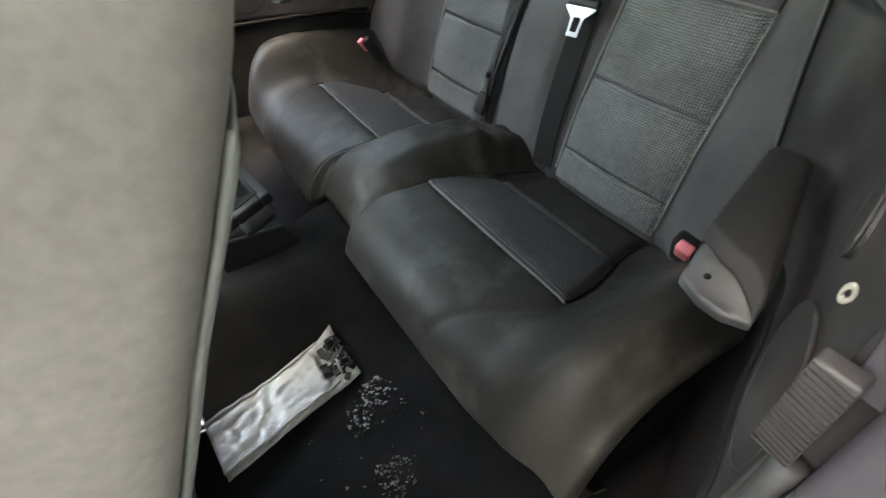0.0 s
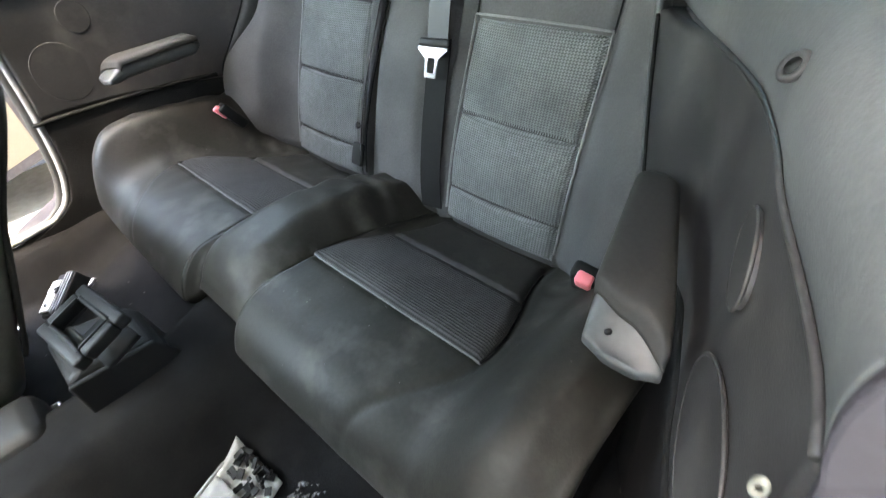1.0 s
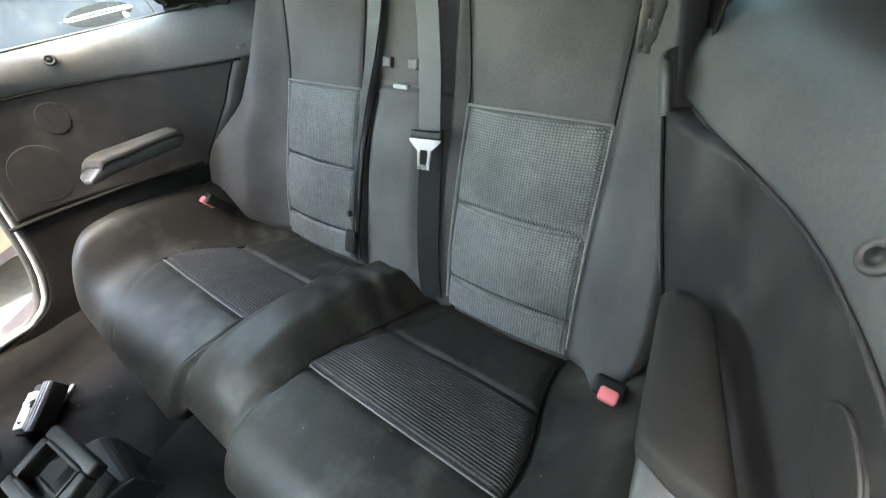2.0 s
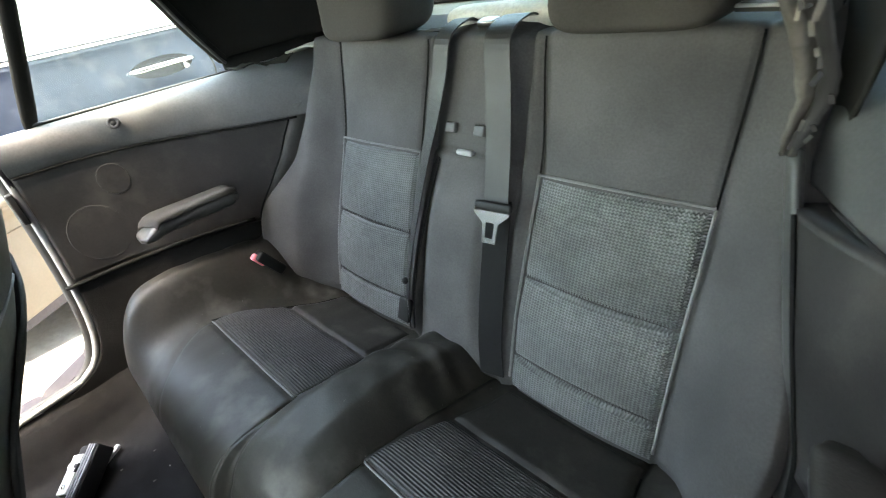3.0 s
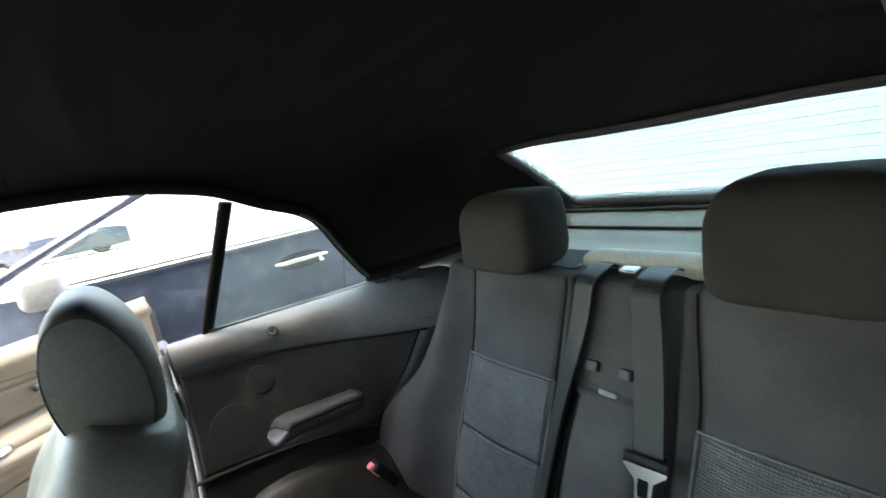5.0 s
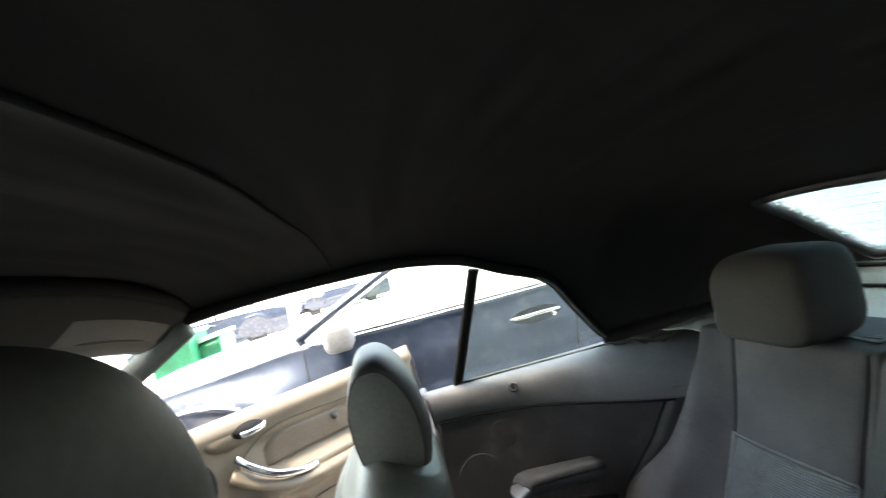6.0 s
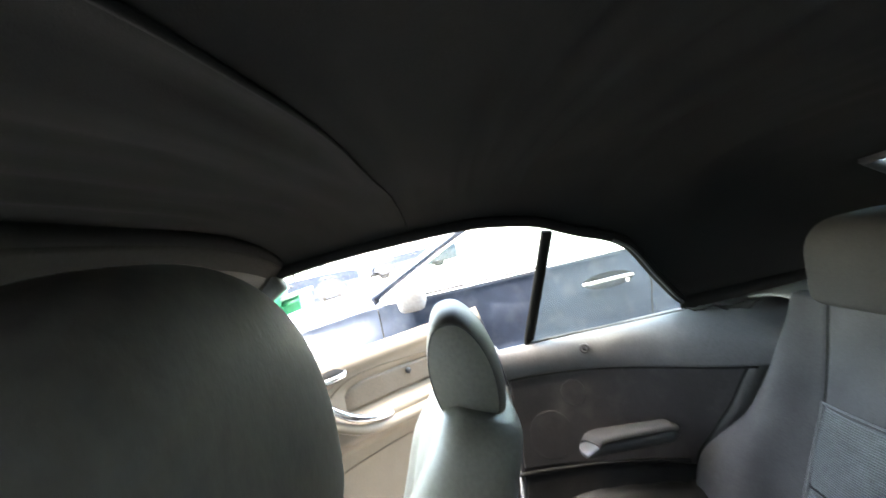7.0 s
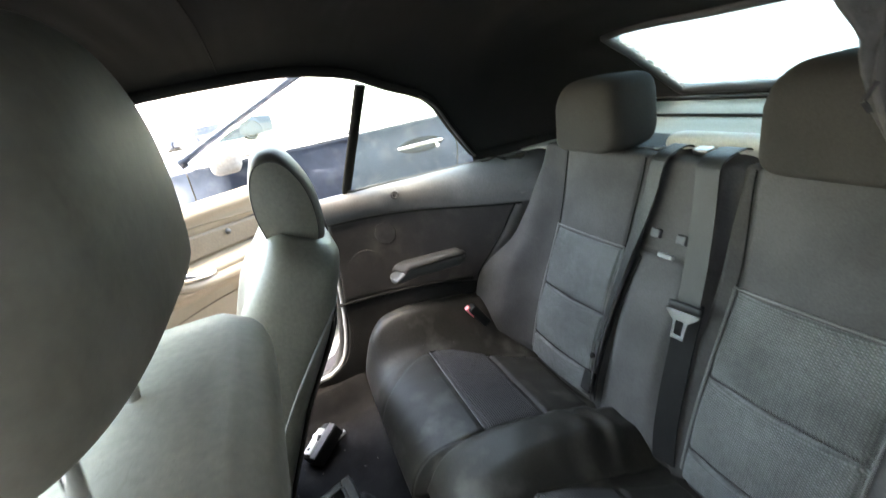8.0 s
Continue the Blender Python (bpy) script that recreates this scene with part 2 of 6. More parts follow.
def bell(x, c, w):
    return math.exp(-((x - c) / w) ** 2)


def lerp_table(table, x):
    if x <= table[0][0]:
        return table[0][1]
    for (a, p), (b, q) in zip(table, table[1:]):
        if x <= b:
            t = (x - a) / (b - a)
            return p + (q - p) * t
    return table[-1][1]


def curve_table(table, x):
    """Like lerp_table, with an eased line from point to point (Catmull-Rom)."""
    n = len(table)
    if x <= table[0][0]:
        return table[0][1]
    if x >= table[-1][0]:
        return table[-1][1]
    i = next(k for k in range(n - 1) if x <= table[k + 1][0])
    x0, p1 = table[i]
    x1, p2 = table[i + 1]
    t = (x - x0) / (x1 - x0)
    m1 = (p2 - table[i - 1][1]) / (x1 - table[i - 1][0]) * (x1 - x0) if i else p2 - p1
    m2 = (table[i + 2][1] - p1) / (table[i + 2][0] - x0) * (x1 - x0) if i + 2 < n else p2 - p1
    return (2 * t**3 - 3 * t**2 + 1) * p1 + (t**3 - 2 * t**2 + t) * m1 + (3 * t**2 - 2 * t**3) * p2 + (t**3 - t**2) * m2


def spline(points, n):
    """n points on a smooth line through points."""
    k = len(points)
    table = [[(i, p[a]) for i, p in enumerate(points)] for a in range(3)]
    return [Vector([curve_table(table[a], s) for a in range(3)]) for s in span(0, k - 1, n)]


def tube(points, r, sides=8, flat=1.0, caps=True):
    """A round (or flattened) bar along points."""
    bm = bmesh.new()
    pts = [Vector(p) for p in points]
    rings = []
    up = Vector((0.13, 0.21, 0.97)).normalized()
    for i, p in enumerate(pts):
        d = (pts[min(i + 1, len(pts) - 1)] - pts[max(i - 1, 0)]).normalized()
        a = d.cross(up)
        if a.length < 0.05:
            a = d.cross(Vector((1, 0, 0)))
        a.normalize()
        b = d.cross(a).normalized()
        rr = r(i / (len(pts) - 1)) if callable(r) else r
        rings.append([bm.verts.new(p + rr * (math.cos(t) * a + flat * math.sin(t) * b)) for t in span(0, 2 * math.pi, sides + 1)[:-1]])
    for q, w in zip(rings, rings[1:]):
        for j in range(sides):
            bm.faces.new((q[j], q[(j + 1) % sides], w[(j + 1) % sides], w[j]))
    if caps:
        bm.faces.new(rings[0][::-1])
        bm.faces.new(rings[-1])
    bmesh.ops.recalc_face_normals(bm, faces=bm.faces)
    return bm


def band(points, width_dirs, half, thick=0.0012):
    """A strap: a closed thin strip along points, half wide to each side along width_dirs."""
    bm = bmesh.new()
    rings = []
    n = len(points)
    for i, p in enumerate(points):
        p = Vector(p)
        w = Vector(width_dirs[i] if isinstance(width_dirs, list) else width_dirs).normalized()
        d = (Vector(points[min(i + 1, n - 1)]) - Vector(points[max(i - 1, 0)])).normalized()
        nn = d.cross(w).normalized() * thick
        rings.append([bm.verts.new(v) for v in (p - w * half + nn, p + w * half + nn, p + w * half - nn, p - w * half - nn)])
    for q, w in zip(rings, rings[1:]):
        for j in range(4):
            bm.faces.new((q[j], q[(j + 1) % 4], w[(j + 1) % 4], w[j]))
    bm.faces.new(rings[0][::-1])
    bm.faces.new(rings[-1])
    bmesh.ops.recalc_face_normals(bm, faces=bm.faces)
    return bm


def box(sx, sy, sz, m=None, bevel=0.0, segs=3):
    bm = bmesh.new()
    bmesh.ops.create_cube(bm, size=1.0)
    bmesh.ops.scale(bm, vec=(sx, sy, sz), verts=bm.verts)
    if bevel:
        bmesh.ops.bevel(bm, geom=bm.edges[:], offset=bevel, segments=segs, affect="EDGES", profile=0.5)
    if m is not None:
        bmesh.ops.transform(bm, matrix=m, verts=bm.verts)
    return bm


def add_box(bm, m, sx, sy, sz):
    """Adds a plain small box to bm."""
    vs = [bm.verts.new(m @ Vector((sx * a / 2, sy * b / 2, sz * c / 2))) for a in (-1, 1) for b in (-1, 1) for c in (-1, 1)]
    for f in ((0, 1, 3, 2), (4, 6, 7, 5), (0, 4, 5, 1), (2, 3, 7, 6), (0, 2, 6, 4), (1, 5, 7, 3)):
        bm.faces.new([vs[i] for i in f])


def disc(r, depth, m, sides=32, bevel=0.0):
    bm = bmesh.new()
    bmesh.ops.create_cone(bm, cap_ends=True, segments=sides, radius1=r, radius2=r, depth=depth)
    if bevel:
        bmesh.ops.bevel(bm, geom=[e for e in bm.edges if abs(e.verts[0].co.z - e.verts[1].co.z) < 1e-6], offset=bevel, segments=2, affect="EDGES")
    bmesh.ops.transform(bm, matrix=m, verts=bm.verts)
    return bm


def ring(r, thick, m, sides=32, minor=8):
    def f(u, v):
        return m @ Vector(((r + thick * math.cos(v)) * math.cos(u), (r + thick * math.cos(v)) * math.sin(u), thick * math.sin(v)))
    bm = grid(f, span(0, 2 * math.pi, sides + 1)[:-1], span(0, 2 * math.pi, minor + 1), wrap=True)
    bmesh.ops.remove_doubles(bm, verts=bm.verts, dist=1e-6)
    return bm


def prism(outline, depth, to3d, bevel=0.0):
    """A slab whose face is the outline (pairs); to3d(a, b, d) places it; d runs from 0 to depth."""
    bm = bmesh.new()
    lo = [bm.verts.new(to3d(a, b, 0.0)) for a, b in outline]
    hi = [bm.verts.new(to3d(a, b, depth)) for a, b in outline]
    n = len(outline)
    bm.faces.new(lo[::-1])
    bm.faces.new(hi)
    for i in range(n):
        bm.faces.new((lo[i], lo[(i + 1) % n], hi[(i + 1) % n], hi[i]))
    bmesh.ops.recalc_face_normals(bm, faces=bm.faces)
    if bevel:
        bmesh.ops.bevel(bm, geom=bm.edges[:], offset=bevel, segments=2, affect="EDGES", profile=0.5, clamp_overlap=True)
    return bm


def pad(fn, us, vs, depth_dir, depth):
    """A cushion block: the surface fn, closed behind by its rim pushed along depth_dir."""
    bm = grid(fn, us, vs)
    rim = [e for e in bm.edges if e.is_boundary]
    got = bmesh.ops.extrude_edge_only(bm, edges=rim)
    moved = [g for g in got["geom"] if isinstance(g, bmesh.types.BMVert)]
    bmesh.ops.translate(bm, vec=Vector(depth_dir) * depth, verts=moved)
    bmesh.ops.recalc_face_normals(bm, faces=bm.faces)
    return bm


# ---- the yard ----
ground = part("ground", grid(lambda u, v: (u, v, 0.0), span(-600, 600, 25), span(-600, 600, 25)), GROUND)
tagged(ground, "pale dusty concrete yard in bright daylight", "ground", kind="structure")

# unseen wall, return and slab, added behind the camera to shade the near side
yard = part("wall_shade_side", prism([(-14, 0), (14, 0), (14, 18), (-14, 18)], 0.3, lambda a, b, d: (1.45 + d, a, b)), SHADE_BLOCKER, smooth=False)
tagged(yard, "plain grey wall added out of view to shade the near side", "wall", kind="structure")

ret = part("wall_shade_rear", prism([(0.84, 0), (1.9, 0), (1.9, 11.5), (0.84, 11.5)], 0.2, lambda a, b, d: (a, 1.8 + d, b)), SHADE_BLOCKER, smooth=False)
tagged(ret, "plain grey return of the added wall, out of view", "wall", kind="structure")
eave = part("ceiling_shade_slab", prism([(0.50, -0.80), (1.9, -0.80), (1.9, 1.8), (0.50, 1.8)], 0.2, lambda a, b, d: (a, b, 1.9 + d)), SHADE_BLOCKER, smooth=False)
tagged(eave, "plain slab added overhead out of view to shade the near side", "eave", kind="structure")

# ---- the convertible's shell ----

def roof_edge(y):
    """Height of the roof lining's lower edge along the side window."""
    return curve_table([(-1.20, 1.17), (-1.00, 1.24), (-0.85, 1.260), (-0.75, 1.267), (-0.60, 1.270), (-0.45, 1.267), (-0.37, 1.256), (-0.29, 1.236),
                        (-0.21, 1.199), (-0.085, 1.140), (-0.01, 1.042), (0.07, 0.945), (0.12, 0.925), (0.8, 0.90)], y)


def side_x(z):
    return 0.733 - 0.5 * max(z - 0.923, 0.0)


def roof_crown(y):
    return curve_table([(-1.20, 1.30), (-0.98, 1.335), (-0.8, 1.350), (-0.615, 1.346), (-0.4, 1.348), (-0.1, 1.325), (0.2, 1.262), (0.365, 1.205),
                        (0.62, 1.02), (0.74, 0.93)], y)


def roof_point(s, y, slack=1.0):
    zr, zc = roof_edge(y), roof_crown(y)
    x = side_x(zr) * s
    p = 3.2 if y < 0 else 3.2 + 2.5 * smooth(0.0, 0.35, y)
    bow = -0.007 * bell(y, -0.583, 0.02) * (1 - abs(s) ** 4)
    wrinkle = 0.0060 * noise.noise((x * 3.0, y * 22.0, 1.0)) + 0.0030 * noise.noise((x * 4.0, y * 55.0, 7.0)) + 0.003 * noise.noise((x * 5.0, y * 7.0, 4.0))
    return Vector((x, y, zr + (zc - zr) * (1 - abs(s) ** p) ** (1 / 1.5) + bow + slack * wrinkle * (1 - abs(s) ** 6)))


# windscreen header to rear screen, with the opening of the rear screen left out
WIN_S, WIN_Y0, WIN_Y1 = 0.585, 0.348, 0.615
ss = [-1, -0.985, -0.95, -0.9, -0.82, -0.74, -WIN_S, -0.5, -0.34, -0.17, 0, 0.17, 0.34, 0.5, WIN_S, 0.74, 0.82, 0.9, 0.95, 0.985, 1]
ys = span(-0.920, -0.3, 74) + span(-0.29, 0.10, 34) + span(0.14, WIN_Y0, 8) + span(WIN_Y0 + 0.035, WIN_Y1, 8) + [0.66, 0.70, 0.74]
bm = grid(lambda s, y: roof_point(s, y), ss, ys)
doomed = []
for f in bm.faces:
    c = f.calc_center_median()
    s = c.x / side_x(roof_edge(c.y))
    if WIN_Y0 - 0.001 < c.y < WIN_Y1 + 0.001 and abs(s) < WIN_S:
        doomed.append(f)
bmesh.ops.delete(bm, geom=doomed, context="FACES")
roof = solid(part("ceiling", bm, LINING), 0.03, 1)
tagged(roof, "dark charcoal fabric convertible roof lining, softly wrinkled", "soft top", kind="structure")

seam_pts = [roof_point(s, -0.585) + Vector((0, 0, -0.001)) for s in span(-0.97, 0.97, 60)]
tagged(part("trim_roof_seam", tube(seam_pts, 0.0022, 6), LINING), "dark sewn seam across the roof lining", "seam", kind="structure")
for sd in (-1, 1):
    rail = [Vector((sd * (side_x(roof_edge(y)) - 0.004), y, roof_edge(y) - 0.004)) for y in span(-0.915, 0.06, 62)]
    tagged(part("trim_roof_rail", tube(rail, 0.013, 10), LINING), "dark fabric edge along the side of the soft top", "seal", kind="structure")


# ---- side trim: quarter panels with their caps, speakers and armrests ----
def quarter_front(z):
    """Rear edge of the door opening."""
    return curve_table([(0.33, -0.66), (0.352, -0.57), (0.385, -0.505), (0.43, -0.475), (0.50, -0.455), (0.62, -0.44), (0.74, -0.433), (0.845, -0.43), (0.93, -0.43)], z)


WALL_X = [(-0.80, 0.738), (-0.50, 0.725), (-0.434, 0.713), (-0.397, 0.708), (-0.334, 0.697), (-0.287, 0.686), (-0.226, 0.668), (-0.145, 0.637), (-0.06, 0.590),
          (0.03, 0.532), (0.10, 0.490), (0.14, 0.464), (0.22, 0.44), (0.40, 0.43)]


EDGE = {
    1: [(0.17, 0.565, -0.10), (0.60, 0.538, -0.040), (0.65, 0.524, -0.020), (0.70, 0.508, 0.004), (0.77, 0.488, 0.036), (0.855, 0.464, 0.080), (0.93, 0.447, 0.11)],
    -1: [(0.17, 0.610, -0.12), (0.60, 0.582, -0.045), (0.677, 0.553, -0.004), (0.735, 0.531, 0.032), (0.775, 0.520, 0.052), (0.855, 0.500, 0.095), (0.93, 0.480, 0.12)],
}


def panel_end(side, z):
    """x and y of the strip at which the side trim meets the backrest."""
    return curve_table([(h, a) for h, a, b in EDGE[side]], z), curve_table([(h, b) for h, a, b in EDGE[side]], z)


def wall_at(side, y):
    """Half width of the cabin at the side trim; the near side stands a little further out at the door."""
    return curve_table(WALL_X, y) + (0.021 * smooth(-0.28, -0.43, y) if side > 0 else 0.0)


def welt_z(y):
    """Height of the line between the cloth panel and the cap."""
    return 0.845 - 0.026 * smooth(-0.35, 0.12, y)


def quarter_panel(side):
    q = holder("quarter_panel", "dark quarter trim with speaker and armrest beside rear bench", "trim panel", "quarter panels", at=(side * 0.70, -0.2, 0.3))

    def wall_x(y):
        return wall_at(side, y)

    def P(x, y, z):
        return Vector((side * x, y, z))

    def lean(y, z):
        """The panel comes inwards below the speaker's middle."""
        low = 0.715 - max(z, 0.42)
        return 0.05 * (low + math.hypot(low, 0.02)) / 2 * smooth(-0.06, -0.20, y)

    def wall(u, v):
        zz = 0.17 + v * 0.675
        y0 = quarter_front(max(zz, 0.335))
        ex, ey = panel_end(side, zz)
        y = y0 + (ey - y0) * u
        z = 0.17 + v * (welt_z(y) - 0.17)
        inset = (wall_x(ey) - ex) * smooth(ey - 0.12, ey, y)
        return P(wall_x(y) - inset - lean(y, z), y, z)
    solid(part("lower_panel", grid(wall, span(0, 1, 60), span(0.637, 1, 26)), TRIM_CLOTH, q, "dark cloth-covered side panel", flip=side > 0), 0.03)
    solid(part("kick_panel", grid(wall, span(0, 1, 60), span(0, 0.637, 30)), CARPET, q, "black carpeted kick panel", flip=side > 0), 0.03)

    # the cap curves from the welt up and over to the window line
    def cap(v, y):
        zb = welt_z(y)
        b = Vector((wall_x(y), zb))
        w = Vector((max(0.745 - 0.05 * smooth(-0.4, 0.1, y), wall_x(y) + 0.022), 0.919 + 0.004 * smooth(-0.4, 0.1, y)))
        k = smooth(-0.35, 0.12, y)
        c1 = Vector((wall_x(y) - 0.012 + 0.015 * k, zb + 0.035))
        c2 = Vector((wall_x(y) - 0.008 + 0.035 * k, 0.926 + 0.012 * k))
        t = v
        q2 = b * (1 - t) ** 3 + c1 * 3 * t * (1 - t) ** 2 + c2 * 3 * t * t * (1 - t) + w * t ** 3
        return P(q2.x, y, q2.y)
    def front(z):
        """How far the cap's end leans forward towards the window line."""
        return 0.006 * smooth(0.84, 0.915, z)
    ysc = [-0.432, -0.430, -0.424] + span(-0.41, 0.44, 66)

    def cap_skin(v, y):
        p = cap(v, y)
        return p - Vector((0, front(p.z) * smooth(-0.3, -0.43, y), 0))
    bm = grid(cap_skin, span(0, 1, 22), ysc)
    c = solid(part("upper_cap", bm, TRIM, q, "smooth grey upper panel", flip=side < 0), 0.005)
    # worn metal end of the cap
    prof = [cap(v, -0.434) for v in span(0, 1, 14)]
    outl = [(p.x * side, p.z) for p in prof] + [(wall_x(-0.43) + 0.04, 0.915), (wall_x(-0.43) + 0.05, 0.90), (wall_x(-0.43) + 0.05, 0.80), (wall_x(-0.43) + 0.005, 0.80)]
    part("cap_end", prism(outl, 0.008, lambda a, b, d: (side * a, -0.440 - front(b) + d, b), 0.002), BODY, q, "painted end of the cap", smooth=False)
    # dark tube that puts the joint's thin shadow line into colour
    part("welt", tube([P(wall_x(y) - 0.001, y, welt_z(y) - 0.002) for y in span(-0.43, 0.09, 40)], 0.0026, 6), THREAD_DARK if side < 0 else TRIM_CLOTH, q)
    # padded strip that turns down from the cap between the panel and the backrest
    def strip(u, z):
        ex, ey = panel_end(side, z)
        return P(ex - 0.012 * u - 0.009 * math.sin(u * math.pi) ** 0.7, ey + 0.052 * u - 0.004 * math.sin(u * math.pi), z)
    solid(part("rear_strip", grid(strip, span(0, 1, 14), span(0.42, 0.846 if side < 0 else 0.868, 36)), EDGE_STRIP, q, "smooth padded strip beside the backrest", flip=side > 0), 0.01)
    part("rear_seam", tube([strip(0.0, z) + Vector((-side * 0.001, 0, 0)) for z in span(0.44, welt_z(0.06) - 0.004, 36)], 0.0024, 6), THREAD_DARK, q)
    part("lower_ledge", tube([P(wall_x(y) - 0.006, y, 0.592 + 0.02 * (y + 0.465)) for y in span(-0.462, -0.06, 24)], 0.005, 8), THREAD_DARK, q)

    def on_wall(y, z, out=0.0):
        """A frame on the wall: its z axis points into the cabin."""
        t = Vector((wall_x(y + 0.01) - wall_x(y - 0.01), 0.02, 0)).normalized()
        n = Vector((-t.y, t.x, 0))
        m = Matrix((Vector((side * t.x, t.y, 0)), Vector((0, 0, 1)), Vector((side * n.x, n.y, 0)))).transposed().to_4x4()
        tilt = (lean(y, z - 0.04) - lean(y, z + 0.04)) / 0.08
        up = Vector((tilt * 0.9, 0, 1)).normalized()
        n = (n - up * n.dot(up)).normalized()
        t = up.cross(n)
        m = Matrix([Vector((side * c.x, c.y, c.z)) for c in (t, up, n)]).transposed().to_4x4()
        p = Vector((wall_x(y) - lean(y, z), y, z)) + n * out
        m.translation = P(p.x, p.y, p.z)
        return m
    oval = Matrix.Diagonal((1.22, 0.98, 1, 1)) if side > 0 else Matrix.Diagonal((1.0, 1.1, 1, 1))
    sp = part("speaker_grille", disc(0.056, 0.006, on_wall(-0.35, 0.683, 0.001 if side > 0 else -0.0015) @ oval, 48), TRIM_CLOTH, q, "round dark speaker grille", smooth=False)
    part("speaker_rim", ring(0.0570, 0.0016, on_wall(-0.35, 0.683, 0.003 if side > 0 else 0.0) @ oval, 40), TRIM_CLOTH, sp)
    tw = part("tweeter_grille", disc(0.029, 0.006, on_wall(-0.276, 0.785, 0.001 if side > 0 else -0.0015) @ oval, 40), TRIM_CLOTH, q, "small round tweeter grille", smooth=False)
    part("tweeter_rim", ring(0.0297, 0.0014, on_wall(-0.276, 0.785, 0.003 if side > 0 else 0.0) @ oval, 32), TRIM_CLOTH, tw)
    pb = cap(0.34 if side > 0 else 0.45, -0.226)
    nb = Vector((-side * 0.6, -0.55, 0.58) if side > 0 else (0.86, -0.2, 0.46)).normalized()
    boss = Matrix.Translation(pb + nb * (0.004 if side > 0 else 0.006)) @ nb.to_track_quat("Z", "Y").to_matrix().to_4x4()
    bo = part("boss", ring(0.0070 if side > 0 else 0.0092, 0.0028 if side > 0 else 0.0036, boss, 28), TRIM_CLOTH, q, "moulded ring with a hole")
    part("boss_hole", disc(0.0046 if side > 0 else 0.006, 0.004, boss, 20), BLACK, bo)

    # armrest: grows out of the wall, widest at its front
    def arm(u, v):
        y = -0.300 + 0.215 * u
        wx = wall_x(y)
        inner = 0.594 - 0.052 * u
        outer = max(min(wx - 0.006, 0.666 - 0.085 * u), inner + 0.03)
        mid, half = (inner + outer) / 2, (outer - inner) / 2
        half *= (1 - 0.5 * smooth(0.035, 0.0, u)) * (1 - 0.5 * smooth(0.93, 1.0, u))
        h = 0.017 * (1 - 0.6 * smooth(0.16, 0.0, u)) * (1 - 0.65 * smooth(0.9, 1.0, u))
        cz = 0.668 + 0.017 * u - 0.012 * smooth(0.25, 0.0, u)
        cs, sn = math.cos(v), math.sin(v)
        return P(mid + half * math.copysign(abs(cs) ** 0.6, cs), y, cz + h * math.copysign(abs(sn) ** 0.6, sn))
    bm = grid(arm, [0, 0.006, 0.015, 0.03, 0.05] + span(0.08, 0.9, 24) + [0.93, 0.95, 0.97, 0.985, 1.0], span(0, 2 * math.pi, 33))
    bmesh.ops.remove_doubles(bm, verts=bm.verts, dist=1e-5)
    bmesh.ops.holes_fill(bm, edges=bm.edges)
    bmesh.ops.recalc_face_normals(bm, faces=bm.faces)
    a = part("armrest", bm, SILVER, q, "smooth grey moulded armrest")

    def arm_pad(u, v):
        # dark pad lying on the moulding, its front edge slanting back towards the cabin
        cs = math.cos(v)
        s0 = 0.05 + (0.075 if side > 0 else 0.06) * (1 - cs)
        w = s0 + (1 - s0) * u
        p = arm(min(w, 0.999), v)
        y = -0.300 + 0.215 * w
        c = P((0.594 + 0.666 - 0.137 * w) / 2, y, 0.670 + 0.017 * w - 0.012 * smooth(0.25, 0.0, w))
        e = smooth(0, 0.05, u)
        return c + (p - c) * (0.93 + 0.07 * e) + Vector((0, 0, 0.009 * e + 0.002))
    bm = grid(arm_pad, span(0, 0.1, 8) + span(0.13, 1.0, 26), span(0.02 * math.pi, 0.98 * math.pi, 26))
    bmesh.ops.recalc_face_normals(bm, faces=bm.faces)
    solid(part("armrest_pad", bm, PAD, a, "dark padded top", flip=False), 0.006, 0)
    if side > 0:
        part("screw", disc(0.0028, 0.006, Matrix.Translation(P(0.612, -0.285, 0.672)) @ Matrix.Rotation(radians(50), 4, "X"), 12), BLACK, a)
    return q


for sd in (-1, 1):
    quarter_panel(sd)


# rubber seal and bright edge round the door openings, and the sills
def opening_edge(side):
    s = holder("door_seal", "rubber door seal along the rear edge of the door opening", "seal", "door seals", at=(side * 0.73, -0.5, 0.4))
    ex = wall_at(side, -0.45) + 0.006
    pts = [(side * ex, quarter_front(z) - 0.006, z) for z in span(0.365, 0.905 if side < 0 else 0.74, 24)]
    pts = [(side * ex, -1.5, 0.332), (side * ex, -0.95, 0.334), (side * ex, -0.80, 0.338), (side * ex, -0.72, 0.348)] + pts
    part("seal_lip", tube(pts, 0.008, 10), SEAL if side < 0 else RUBBER, s, "pale grey lip" if side < 0 else "")
    pts = [(side * (ex + 0.02), y - 0.010, z - 0.006) for _, y, z in pts]
    part("seal_channel", tube(pts, 0.012, 10), RUBBER, s)


